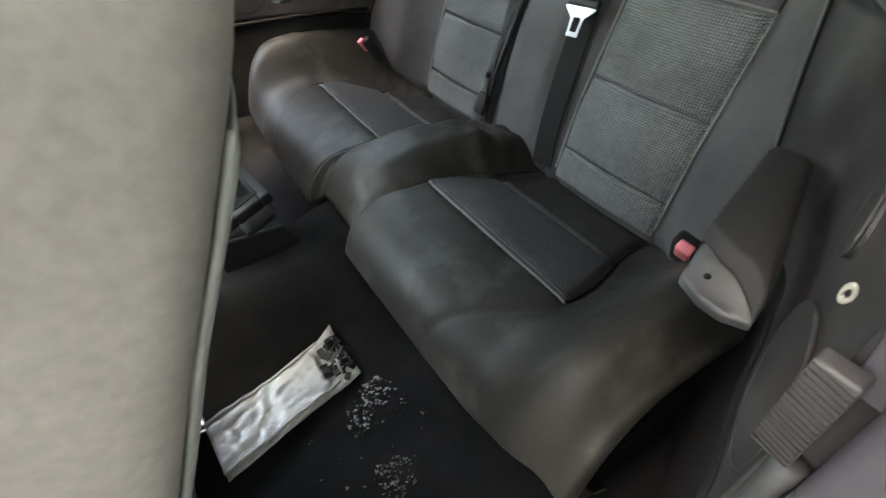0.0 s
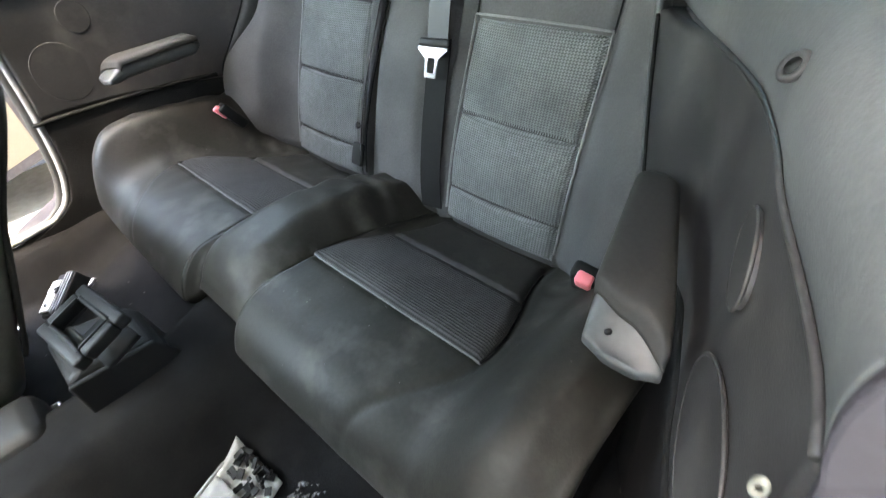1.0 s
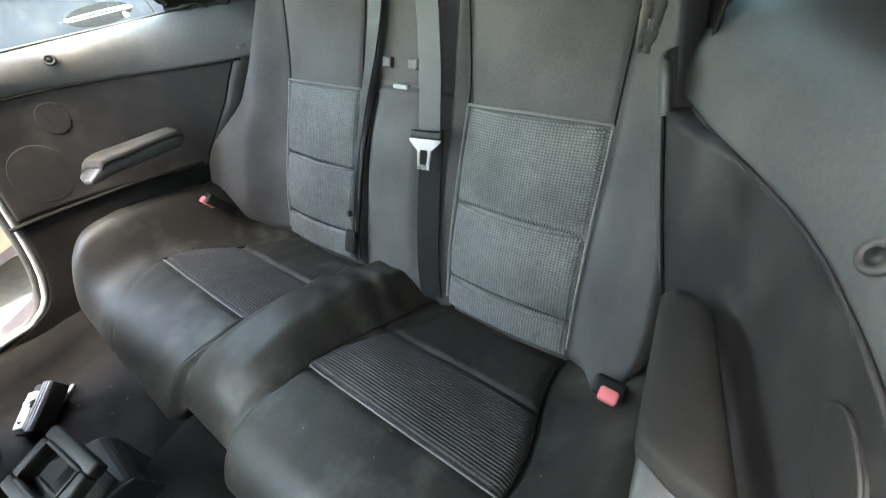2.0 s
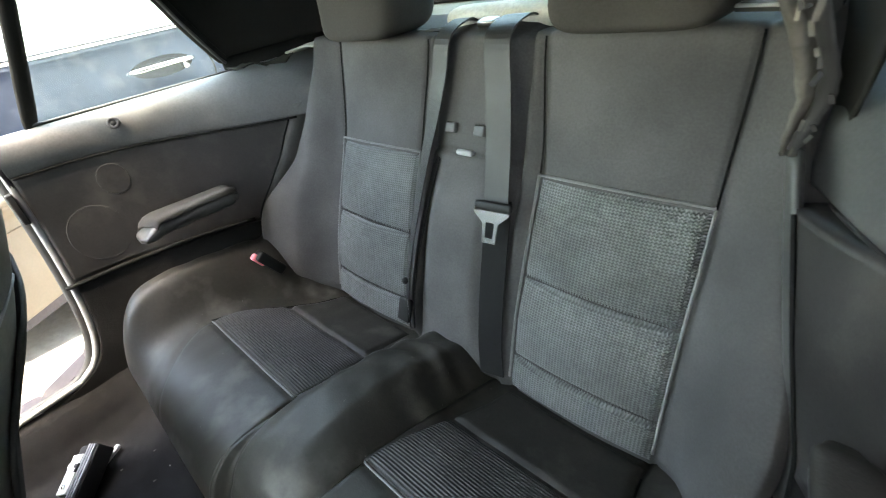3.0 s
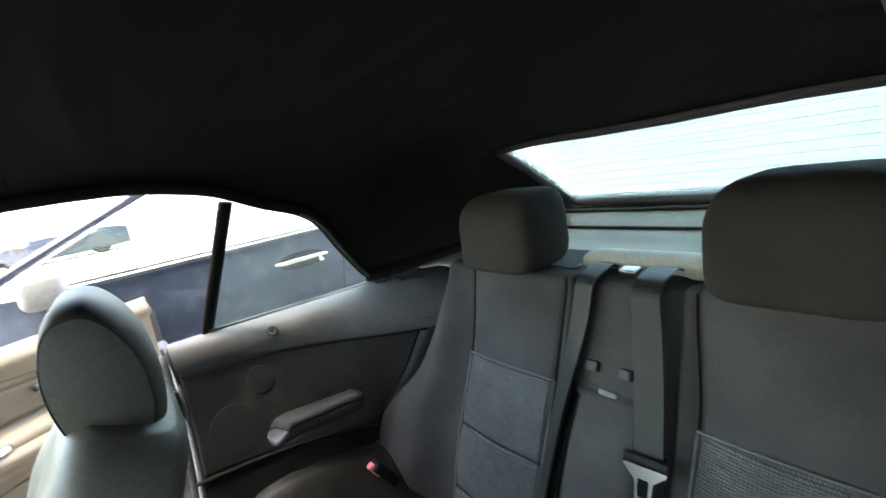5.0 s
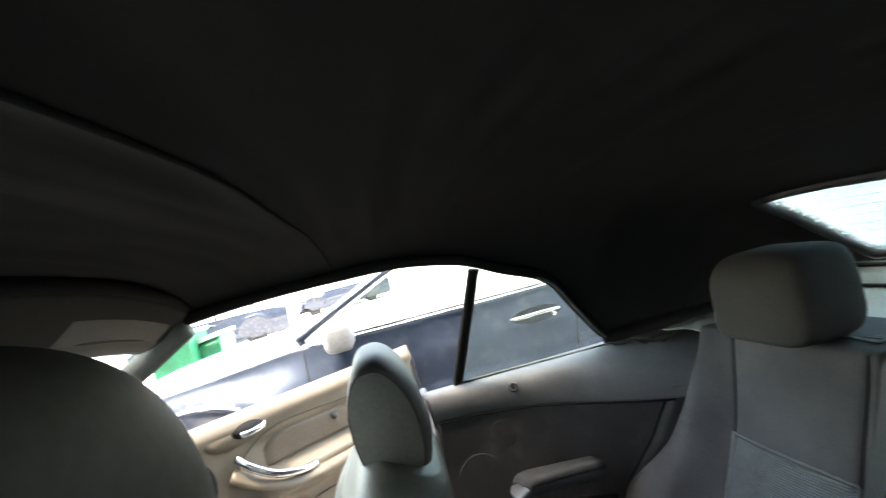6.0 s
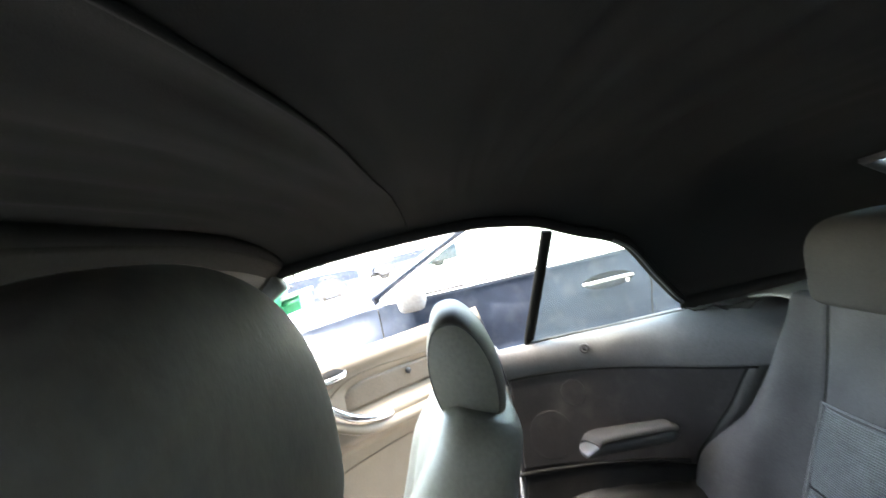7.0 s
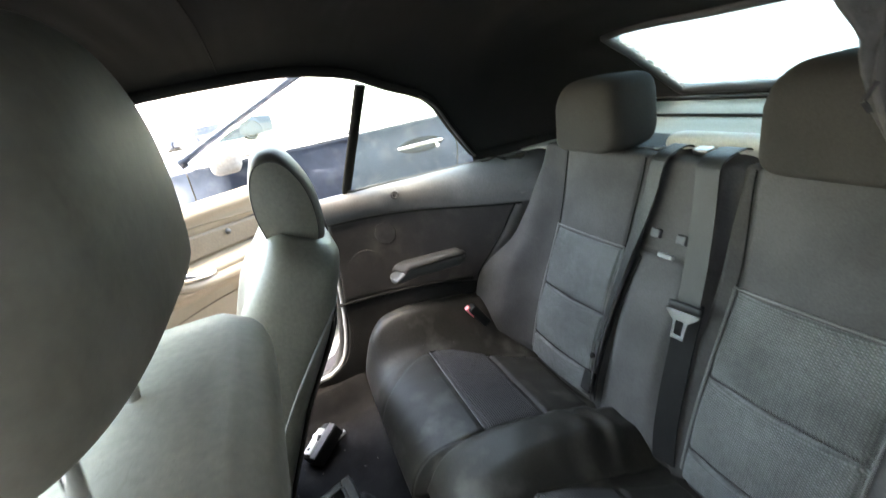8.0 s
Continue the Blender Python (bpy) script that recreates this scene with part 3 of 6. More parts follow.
for sd in (-1, 1):
    opening_edge(sd)
    sill = part("trim", box(0.13, 1.3, 0.10, Matrix.Translation((sd * 0.80, -1.28, 0.272)), 0.02), BODY)
    tagged(sill, "lilac-grey painted door sill below the open door", "door sill", kind="structure")
    ex = wall_at(sd, -0.45)
    tagged(part("latch_ring", ring(0.0021, 0.0011, Matrix.Translation((sd * (ex - 0.016), -0.457, 0.855)) @ Matrix.Diagonal((0.8, 1, 1.7, 1)) @ Matrix.Rotation(radians(90), 4, "X"), 20), IVORY), "worn pale metal ring on the end of the quarter trim", "latch", "latch rings")
    # painted jamb and outer skin of the rear wing
    wing = part("wall_wing", prism([(quarter_front(z) - 0.004, z) for z in span(0.30, 0.9, 16)] + [(0.9, 0.9), (0.9, 0.25), (-0.6, 0.25)], 0.06,
                                   lambda a, b, d: (sd * (ex + 0.045 + d), a, b)), BODY, smooth=False)
    tagged(wing, "lilac-grey painted rear wing around the door opening", "car body", kind="structure")
    plate = part("scuff_plate", box(0.019, 0.012, 0.066, Matrix.Translation((sd * (ex - 0.003), -0.449, 0.786)), 0.002), TRIM_CLOTH)
    tagged(plate, "ribbed dark plate on the door jamb", "jamb plate", "jamb plates")
    for k in range(17):
        part("rib", box(0.018, 0.0016, 0.0014, Matrix.Translation((sd * (ex - 0.003), -0.4553, 0.756 + 0.0037 * k)) @ Matrix.Rotation(radians(sd * 12), 4, "Y")), TRIM_CLOTH, plate, smooth=False)
    jamb = part("trim_jamb", box(0.075, 0.02, 0.60, Matrix.Translation((sd * (ex + 0.052), -0.442, 0.62)), 0.008), BODY)
    tagged(jamb, "smooth lilac-grey painted door jamb", "door jamb", kind="structure")

# ---- floor ----
def floor_z(x, y):
    tunnel = 0.165 * smooth(0.15, 0.05, abs(x)) * smooth(-0.36, -0.42, y)
    ramp = 0.03 * smooth(-0.55, -0.42, y)
    side = 0.12 * smooth(0.65, 0.72, abs(x))
    return 0.225 + tunnel + ramp + side + 0.004 * noise.noise((x * 9, y * 9, 0))


fl = part("floor", grid(lambda x, y: (x, y, floor_z(x, y)), span(-0.72, 0.72, 73), span(-1.7, 0.30, 80)), CARPET)
solid(fl, 0.02)
tagged(fl, "worn black carpet with a raised centre tunnel", "carpet", kind="structure")

# ---- rear bench ----
bench = holder("rear_bench", "black leather rear bench with ribbed cloth inserts and two headrests", "car seat", at=(0, -0.2, 0.2))


def back_y(z):
    return curve_table([(0.36, -0.012), (0.44, 0.013), (0.52, 0.036), (0.61, 0.070), (0.763, 0.136), (0.86, 0.166), (0.953, 0.190), (1.02, 0.205)], z)


def back_point(x, z, out):
    """A point of the backrest, out metres in front of its plane."""
    n = Vector((0, -math.cos(radians(23.4)), math.sin(radians(23.4))))
    return Vector((x, back_y(z), z)) + n * out


def back_half(side):
    IN, OUT = 0.135, 0.388

    def edge_out(z):
        if side > 0:
            return curve_table([(0.40, 0.485), (0.47, 0.520), (0.56, 0.532), (0.65, 0.518), (0.76, 0.488), (0.88, 0.461), (1.0, 0.440)], z)
        return curve_table([(0.40, 0.53), (0.47, 0.57), (0.56, 0.580), (0.65, 0.550), (0.76, 0.506), (0.88, 0.484), (0.96, 0.474), (1.0, 0.465)], z)

    LEAN_OUT = 0.006

    def surf(u, v):
        # u across from the inboard edge to the outboard one, v up
        z = 0.395 + 0.587 * v
        xi, xo = 0.092, edge_out(z)
        x = xi + (xo - xi) * u
        seam_o = OUT + LEAN_OUT * smooth(0.76, 0.95, z)
        seam_i = IN - 0.013 * smooth(0.78, 0.95, z)
        bol = (0.052 + 0.060 * smooth(0.72, 0.57, z) * smooth(seam_o + 0.03, xo, x)) * smooth(seam_o, min(seam_o + 0.09, xo), x) * (1 - 0.5 * smooth(0.72, 0.95, z)) + 0.012 * smooth(seam_i, seam_i - 0.03, x)
        crown = 0.012 * (1 - ((x - 0.262) / 0.13) ** 2) if abs(x - 0.262) < 0.13 else 0
        groove = -0.007 * (bell(x, seam_o, 0.005) + bell(x, seam_i, 0.005))
        if z < 0.768:
            groove += -0.006 * (bell(z, 0.612, 0.006) + bell(z, 0.475, 0.006)) * smooth(IN, IN + 0.01, x) * smooth(OUT, OUT - 0.01, x)
        rim = 1 - smooth(0.0, 0.05, u) * smooth(0, 0.03, 1 - u) ** 0.7
        top = smooth(0.945, 1.0, v)
        out = bol + crown + groove - 0.03 * rim - 0.06 * top ** 2 - 0.02 * smooth(0.06, 0.0, v)
        out += 0.0025 * noise.noise((x * 14, z * 14, side)) 
        p = back_point(side * x, z - 0.01 * top * rim, out)
        return p
    us = span(0, 1, 88)
    vs = span(0, 1, 84)
    bm = pad(surf, us, vs, (0, 1, 0.2), 0.07)
    if side < 0:
        bmesh.ops.reverse_faces(bm, faces=bm.faces)
    bmesh.ops.recalc_face_normals(bm, faces=bm.faces)
    b = part("backrest", bm, SUEDE, bench, "dark cloth backrest with side bolster")

    # inserts of ribbed cloth, sunk to the seams
    def insert(z0, z1, nm):
        def f(x, z):
            w = lambda c: smooth(0, 0.008, c)
            edge = w(x - IN - 0.003) * w(OUT - 0.003 - x) * w(z - z0) * w(z1 - z)
            crown = 0.012 * (1 - ((x - 0.262) / 0.13) ** 2)
            return back_point(side * x, z, crown - 0.006 + 0.010 * edge + 0.004 * bell(z, (z0 + z1) / 2, 0.05))
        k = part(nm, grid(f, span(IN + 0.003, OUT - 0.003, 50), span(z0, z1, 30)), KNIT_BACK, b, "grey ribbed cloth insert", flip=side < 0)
        return k
    insert(0.6125, 0.762, "insert")
    insert(0.4765, 0.6115, "insert")
    insert(0.415, 0.4755, "insert")
    for zs in (0.612, 0.476):
        pl = bmesh.new()
        for k in range(52):
            x = IN + 0.008 + (OUT - IN - 0.016) * k / 51
            c = 0.012 * (1 - ((x - 0.262) / 0.13) ** 2)
            add_box(pl, Matrix.Translation(back_point(side * x, zs + 0.005, c + 0.0012)) @ Matrix.Rotation(radians(-23.4), 4, "X"), 0.0012, 0.0014, 0.009)
        part("pleats", pl, TRIM_CLOTH, b, "row of dark gathered pleats at the seam", smooth=False)
    pipe = [back_point(side * IN, z, 0.0035) for z in span(0.43, 0.763, 30)]
    part("piping", tube(pipe, 0.0022, 6), PIPING, b)
    part("piping", tube([back_point(side * OUT, z, 0.0035) for z in span(0.43, 0.763, 30)], 0.0022, 6), PIPING, b)
    part("piping", tube([back_point(side * x, 0.764, 0.003 + 0.012 * (1 - ((x - 0.262) / 0.13) ** 2)) for x in span(IN, OUT, 24)], 0.0022, 6), PIPING, b)
    # dark stitched seams above the insert
    part("stitching", tube([back_point(side * (OUT + LEAN_OUT * smooth(0.76, 0.95, z)), z, 0.0) for z in span(0.762, 0.955, 20)], 0.0016, 6), THREAD_DARK, b)
    part("stitching", tube([back_point(side * (IN - 0.013 * smooth(0.78, 0.95, z)), z, 0.0) for z in span(0.762, 0.955, 20)], 0.0016, 6), THREAD_DARK, b)

    # headrest
    hx, hw, hz = 0.258 if side > 0 else 0.276, 0.114, 1.043
    def head(u, v):
        su, cu, sv, cv = math.sin(u), math.cos(u), math.sin(v), math.cos(v)
        pw = lambda a, e: math.copysign(abs(a) ** e, a)
        x = hx + hw * pw(cv, 0.30) * pw(cu, 0.42)
        y = 0.211 + 0.070 * pw(sv, 0.42) * pw(cu, 0.42) + 0.02 * su
        z = hz + 0.081 * pw(su, 0.5 if su > 0 else 0.36)
        x = hx + (x - hx) * (1 - 0.10 * smooth(1.04, 1.13, z))
        return (side * x, y, z)
    bm = grid(head, span(-math.pi / 2, math.pi / 2, 36), span(0, 2 * math.pi, 65))
    bmesh.ops.remove_doubles(bm, verts=bm.verts, dist=1e-5)
    bmesh.ops.recalc_face_normals(bm, faces=bm.faces)
    hd = part("headrest", bm, HEAD_CLOTH, bench, "dark cloth headrest")
    for dx in (-0.045, 0.045):
        part("headrest_post", tube([(side * hx + dx, 0.225, 0.90), (side * hx + dx, 0.225, 1.0)], 0.006, 10), BLACK, hd)


for sd in (-1, 1):
    back_half(sd)


# centre of the backrest, between the belts
def centre(x, v):
    z = 0.40 + 0.572 * v
    out = 0.010 + 0.010 * smooth(0.10, 0.03, abs(x)) - 0.035 * smooth(0.95, 1, v) ** 2 - 0.02 * smooth(0.08, 0.102, abs(x))
    out += -0.006 * bell(z, 0.778, 0.004) + 0.006 * smooth(0.778, 0.774, z) * smooth(0.5, 0.7, z)
    out += 0.018 * bell(z, 0.62, 0.15) * smooth(0.085, 0.05, abs(x))
    return back_point(x, z, out)


bm = pad(centre, span(-0.105, 0.105, 43), span(0, 1, 120), (0, 1, 0.2), 0.05)
part("centre_panel", bm, SUEDE, bench, "dark cloth centre panel with a fold-down flap")
part("flap_lever", box(0.036, 0.012, 0.010, Matrix.Translation(back_point(0.0, 0.778, 0.027)) @ Matrix.Rotation(radians(-20), 4, "X"), 0.004), SEAL, bench, "pale flap release lever")
for sd in (-1, 1):
    cl = part("belt_clip", box(0.022, 0.012, 0.018, Matrix.Translation(back_point(0.030 if sd > 0 else -0.034, 0.815, 0.028)) @ Matrix.Rotation(radians(-23), 4, "X"), 0.003), TRIM, bench, "small plastic belt guide clip")


# ---- cushions ----
def seam_x(y):
    """Where the seat's pan meets its outboard bolster."""
    return 0.457 - 0.072 * smooth(-0.27, 0.0, y)


def seat_top(x, y):
    """Height of the cushion's upper side at (x, y)."""
    ax = abs(x)
    z = curve_table([(-0.450, 0.405), (-0.438, 0.440), (-0.415, 0.468), (-0.38, 0.486), (-0.33, 0.492), (-0.27, 0.486), (-0.14, 0.443), (0.0, 0.398), (0.06, 0.388)], y)
    seam = seam_x(y)
    # outboard bolster, rounded down at its front corner
    up = curve_table([(-0.450, 0.43), (-0.435, 0.485), (-0.41, 0.535), (-0.37, 0.570), (-0.30, 0.580), (-0.18, 0.570), (-0.07, 0.552), (0.06, 0.535)], y)
    k = smooth(seam - 0.012, 0.565, ax)
    z += (up - z) * (0.35 * k + 0.65 * k ** 1.6)
    z -= 0.045 * smooth(0.585, 0.63, ax)
    # the hump between the seats
    top = curve_table([(-0.450, 0.42), (-0.43, 0.470), (-0.40, 0.502), (-0.34, 0.522), (-0.25, 0.530), (-0.13, 0.512), (-0.05, 0.482), (0.0, 0.458), (0.06, 0.43)], y)
    h = smooth(0.112, 0.028, ax)
    z += max(top - z, 0.0) * h
    # grooves at the seams
    if y > -0.275:
        z -= 0.006 * bell(ax, seam, 0.006)
    else:
        z -= 0.005 * bell(ax, seam - 0.10 * smooth(-0.275, -0.46, y), 0.008)
        z -= 0.009 * bell(ax, 0.094 - 0.012 * smooth(-0.275, -0.42, y), 0.006)
    if 0.10 < ax < seam:
        z -= 0.005 * bell(y, -0.275, 0.005) + 0.004 * bell(y, -0.125, 0.006)
        z += 0.006 * bell(y, -0.2, 0.06)
    z += 0.0025 * noise.noise((x * 11, y * 11, 3)) + 0.0015 * noise.noise((x * 25, y * 25, 5))
    # folds across the rear of the hump, creases along the bolster
    if ax < 0.13:
        fold = math.sin((y + 0.35 * ax) * 95 + 3 * noise.noise((x * 14, y * 10, 8)))
        z += (0.0010 + 0.0032 * bell(y, -0.07, 0.07)) * fold * smooth(0.13, 0.05, ax) * smooth(-0.30, -0.18, y)
    elif ax > seam + 0.02:
        z += 0.0025 * noise.noise((x * 40, y * 18, 9)) + 0.0035 * bell(y, -0.055, 0.04) * math.sin(y * 110 + x * 30) * smooth(seam, seam + 0.05, ax)
    return z


def cushion_point(x, v):
    """v: 0 at the backrest, 0.78 at the front edge, 1 at the floor."""
    ax = abs(x)
    nose = -0.012 * (1 - (min(ax, 0.6) / 0.6) ** 2) + 0.030 * smooth(0.098, 0.075, ax) + 0.02 * smooth(0.54, 0.63, ax)
    if v < 0.8:
        t = v / 0.8
        y = 0.05 - 0.488 * t
        return Vector((x, y + nose * smooth(0.45, 1, t), seat_top(x, y)))
    t = (v - 0.8) / 0.2
    z0 = seat_top(x, -0.438)
    y = -0.438 + nose - 0.014 * math.sin(min(t * 2.2, 1) * math.pi / 2) + 0.07 * smooth(0.3, 1, t)
    low = 0.330 + 0.055 * smooth(0.10, 0.07, ax)
    return Vector((x, y, z0 + (low - z0) * t))


VS = span(0, 0.62, 60) + span(0.63, 0.80, 22) + span(0.81, 1, 24)
for sd in (-1, 1):
    bm = pad(lambda u, v: cushion_point(sd * u, v), span(0.0955, 0.630, 100), VS, (0, 0.06, -0.05), 0.5)
    c = part("cushion", bm, LEATHER_WORN, bench, "worn black leather seat cushion, dusty at the bolster")

    def seat_insert(y0, y1):
        def f(u, w):
            y = y0 + (y1 - y0) * w
            xi, xo = 0.100 + 0.034 * smooth(-0.27, 0, y), seam_x(y) - 0.004
            x = xi + (xo - xi) * u
            e = smooth(0, 0.03, u) * smooth(0, 0.03, 1 - u) * smooth(0, 0.06, w) * smooth(0, 0.06, 1 - w)
            p = cushion_point(sd * x, (0.05 - y) / 0.488 * 0.8)
            return p + Vector((0, 0, 0.0045 * e + 0.0005))
        return f
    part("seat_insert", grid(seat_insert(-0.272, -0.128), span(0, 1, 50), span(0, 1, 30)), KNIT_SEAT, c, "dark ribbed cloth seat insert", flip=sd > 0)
    part("seat_insert", grid(seat_insert(-0.122, 0.0), span(0, 1, 50), span(0, 1, 24)), LEATHER, c, "black leather strip at the rear of the cushion", flip=sd > 0)
    pts = [cushion_point(sd * x, (0.05 + 0.275) / 0.488 * 0.8) + Vector((0, 0, 0.004)) for x in span(0.100, 0.457, 30)]
    part("piping", tube(pts, 0.0018, 6), PIPING, c)
    pts = [cushion_point(sd * seam_x(y), (0.05 - y) / 0.488 * 0.8) + Vector((0, 0, 0.004)) for y in span(-0.275, -0.02, 24)]
    part("piping", tube(pts, 0.0018, 6), THREAD_DARK, c)
part("bench_base", box(1.22, 0.25, 0.16, Matrix.Translation((0, -0.245, 0.27)), 0.02), CARPET, bench, "black carpeted base under the cushions")
bm = pad(cushion_point, span(-0.0948, 0.0948, 44), VS, (0, 0.06, -0.05), 0.5)
part("centre_hump", bm, LEATHER_WORN, bench, "creased leather hump between the two seats")


# ---- front seats ----
def solid_grid(fn, us, vs, t=0.006):
    bm = grid(fn, us, vs)
    bmesh.ops.recalc_face_normals(bm, faces=bm.faces)
    bmesh.ops.solidify(bm, geom=bm.faces[:], thickness=t)
    return bm


def power(a, e):
    return math.copysign(abs(a) ** e, a)


def far_front_seat():
    """The front seat beside the open far door, upright, with a winged headrest."""
    at, length = (-0.385, -0.80, 0.36), 0.655
    s = holder("front_seat", "grey-green leather front seat with its headrest up", "car seat", "front seats", at=at)
    lean = Matrix.Translation(at) @ Matrix.Rotation(radians(-26), 4, "X")

    def place(p):
        return lean @ Vector(p)

    def sizes(h):
        k = h / length
        half = curve_table([(0, 0.20), (0.15, 0.225), (0.5, 0.235), (0.78, 0.225), (0.9, 0.212), (0.97, 0.19), (1.0, 0.16)], k)
        th = curve_table([(0, 0.075), (0.3, 0.068), (0.75, 0.058), (0.92, 0.054), (0.975, 0.05), (1.0, 0.038)], k)
        return half, th * (1.05 + 0.4 * smooth(0.45, 0.8, k))

    def shell(u, h):
        half, th = sizes(h)
        c, n = math.cos(u), math.sin(u)
        x = half * power(c, 0.45)
        bol = 0.035 * smooth(0.12, 0.20, abs(x)) * (1 if n < 0 else 0) * smooth(1.0, 0.7, h / length)
        return place((x, th * power(n, 0.6) - bol * abs(n), h))
    hs = span(0, 0.9 * length, 26) + [length * k for k in (0.93, 0.955, 0.975, 0.988, 0.996, 1.0)]
    bm = grid(shell, span(0, 2 * math.pi, 73)[:-1], hs, wrap=True)
    bmesh.ops.holes_fill(bm, edges=bm.edges)
    bmesh.ops.recalc_face_normals(bm, faces=bm.faces)
    b = part("backrest", bm, GREY_LEATHER, s, "grey leather front backrest")

    # dark rear shell, edged with a pale piping
    def rear(a, v):
        h = 0.12 * length + (0.68 * length - 0.05 * abs(a) ** 3) * v
        half, th = sizes(h)
        return place((0.80 * half * a, th + 0.006 - 0.012 * abs(a) ** 4, h))
    part("rear_shell", solid_grid(rear, span(-1, 1, 30), span(0, 1, 30)), HEAD_CLOTH, b, "dark rear shell")
    for k in (-1, 1):
        pts = spline([place((k * (0.001 + sizes(h * length)[0] * (1 - q ** 3.33) ** 0.225), sizes(h * length)[1] * q, h * length)) for h, q in ((0.28, 0.06), (0.42, 0.20), (0.56, 0.34), (0.67, 0.48), (0.76, 0.64), (0.81, 0.80), (0.835, 0.93), (0.84, 0.97))], 40)
        part("piping", tube(pts, 0.0024, 6), SEAL, b, "pale piping")
        part("seam_line", tube([place((k * (sizes(h)[0] - 0.004), -0.35 * sizes(h)[1], h)) for h in span(0.08 * length, 0.88 * length, 30)], 0.0022, 6), THREAD_DARK, b)

    hm = Matrix.Translation((at[0], -0.530, 1.006)) @ Matrix.Rotation(radians(6), 4, "X")

    def wing_head(k, v):
        # broad flat sides; k runs from the middle of one side over the rim to the other
        t = abs(k)
        grow = 1 - 0.15 * t ** 5 if t <= 1 else 0.85 * (2 - t)
        x = math.copysign(0.122 * min(t, 1) + 0.010 * (1 - (2 - max(t, 1)) ** 2), k)
        z = 0.116 * math.sin(v)
        y = (0.066 if math.cos(v) > 0 else 0.058) * power(math.cos(v), 0.74) * (1 - 0.14 * max(math.sin(v), 0) ** 2) - 0.010 * min(t, 1) ** 4
        return hm @ Vector((x, y * grow, z * grow))
    bm = grid(wing_head, span(-1, 1, 36), span(0, 2 * math.pi, 57))
    bmesh.ops.remove_doubles(bm, verts=bm.verts, dist=1e-5)
    bmesh.ops.holes_fill(bm, edges=bm.edges)
    bmesh.ops.recalc_face_normals(bm, faces=bm.faces)
    hd = part("headrest", bm, RIM, s, "padded headrest with a brown rim")
    for k in (-1, 1):
        bm = grid(wing_head, [k * t for t in [1.0, 1.01, 1.03] + span(1.06, 1.98, 14)], span(0, 2 * math.pi, 57))
        bmesh.ops.remove_doubles(bm, verts=bm.verts, dist=1e-5)
        bmesh.ops.holes_fill(bm, edges=bm.edges)
        bmesh.ops.recalc_face_normals(bm, faces=bm.faces)
        part("side_pad", bm, GREY_LEATHER, hd, "grey-green leather face")
    for k in (-1, 1):
        part("side_seam", tube([wing_head(k * 1.01, v) for v in span(0, 2 * math.pi, 60)], 0.0011, 6), TRIM_CLOTH, hd)
    for dx in (-0.05, 0.05):
        part("headrest_post", tube([hm @ Vector((dx, 0, -0.06)), place((dx, -0.02, length * 0.93))], 0.0055, 10), STEEL, hd, "chrome post")
    x, y, z = at
    part("cushion", box(0.47, 0.48, 0.15, Matrix.Translation((x, y - 0.24, z + 0.01)) @ Matrix.Rotation(radians(-6), 4, "X"), 0.05, 4), GREY_LEATHER, s, "grey leather front cushion")
    part("seat_base", box(0.40, 0.44, z - 0.265, Matrix.Translation((x, y - 0.22, 0.225 + (z - 0.265) / 2)), 0.01), BLACK, s, "black seat base")
    for k in (-1, 1):
        part("seat_rail", box(0.03, 0.56, 0.03, Matrix.Translation((x + k * 0.16, y - 0.2, 0.243)), 0.006), STEEL, s, "bare metal seat rail")
    return s


far_front_seat()


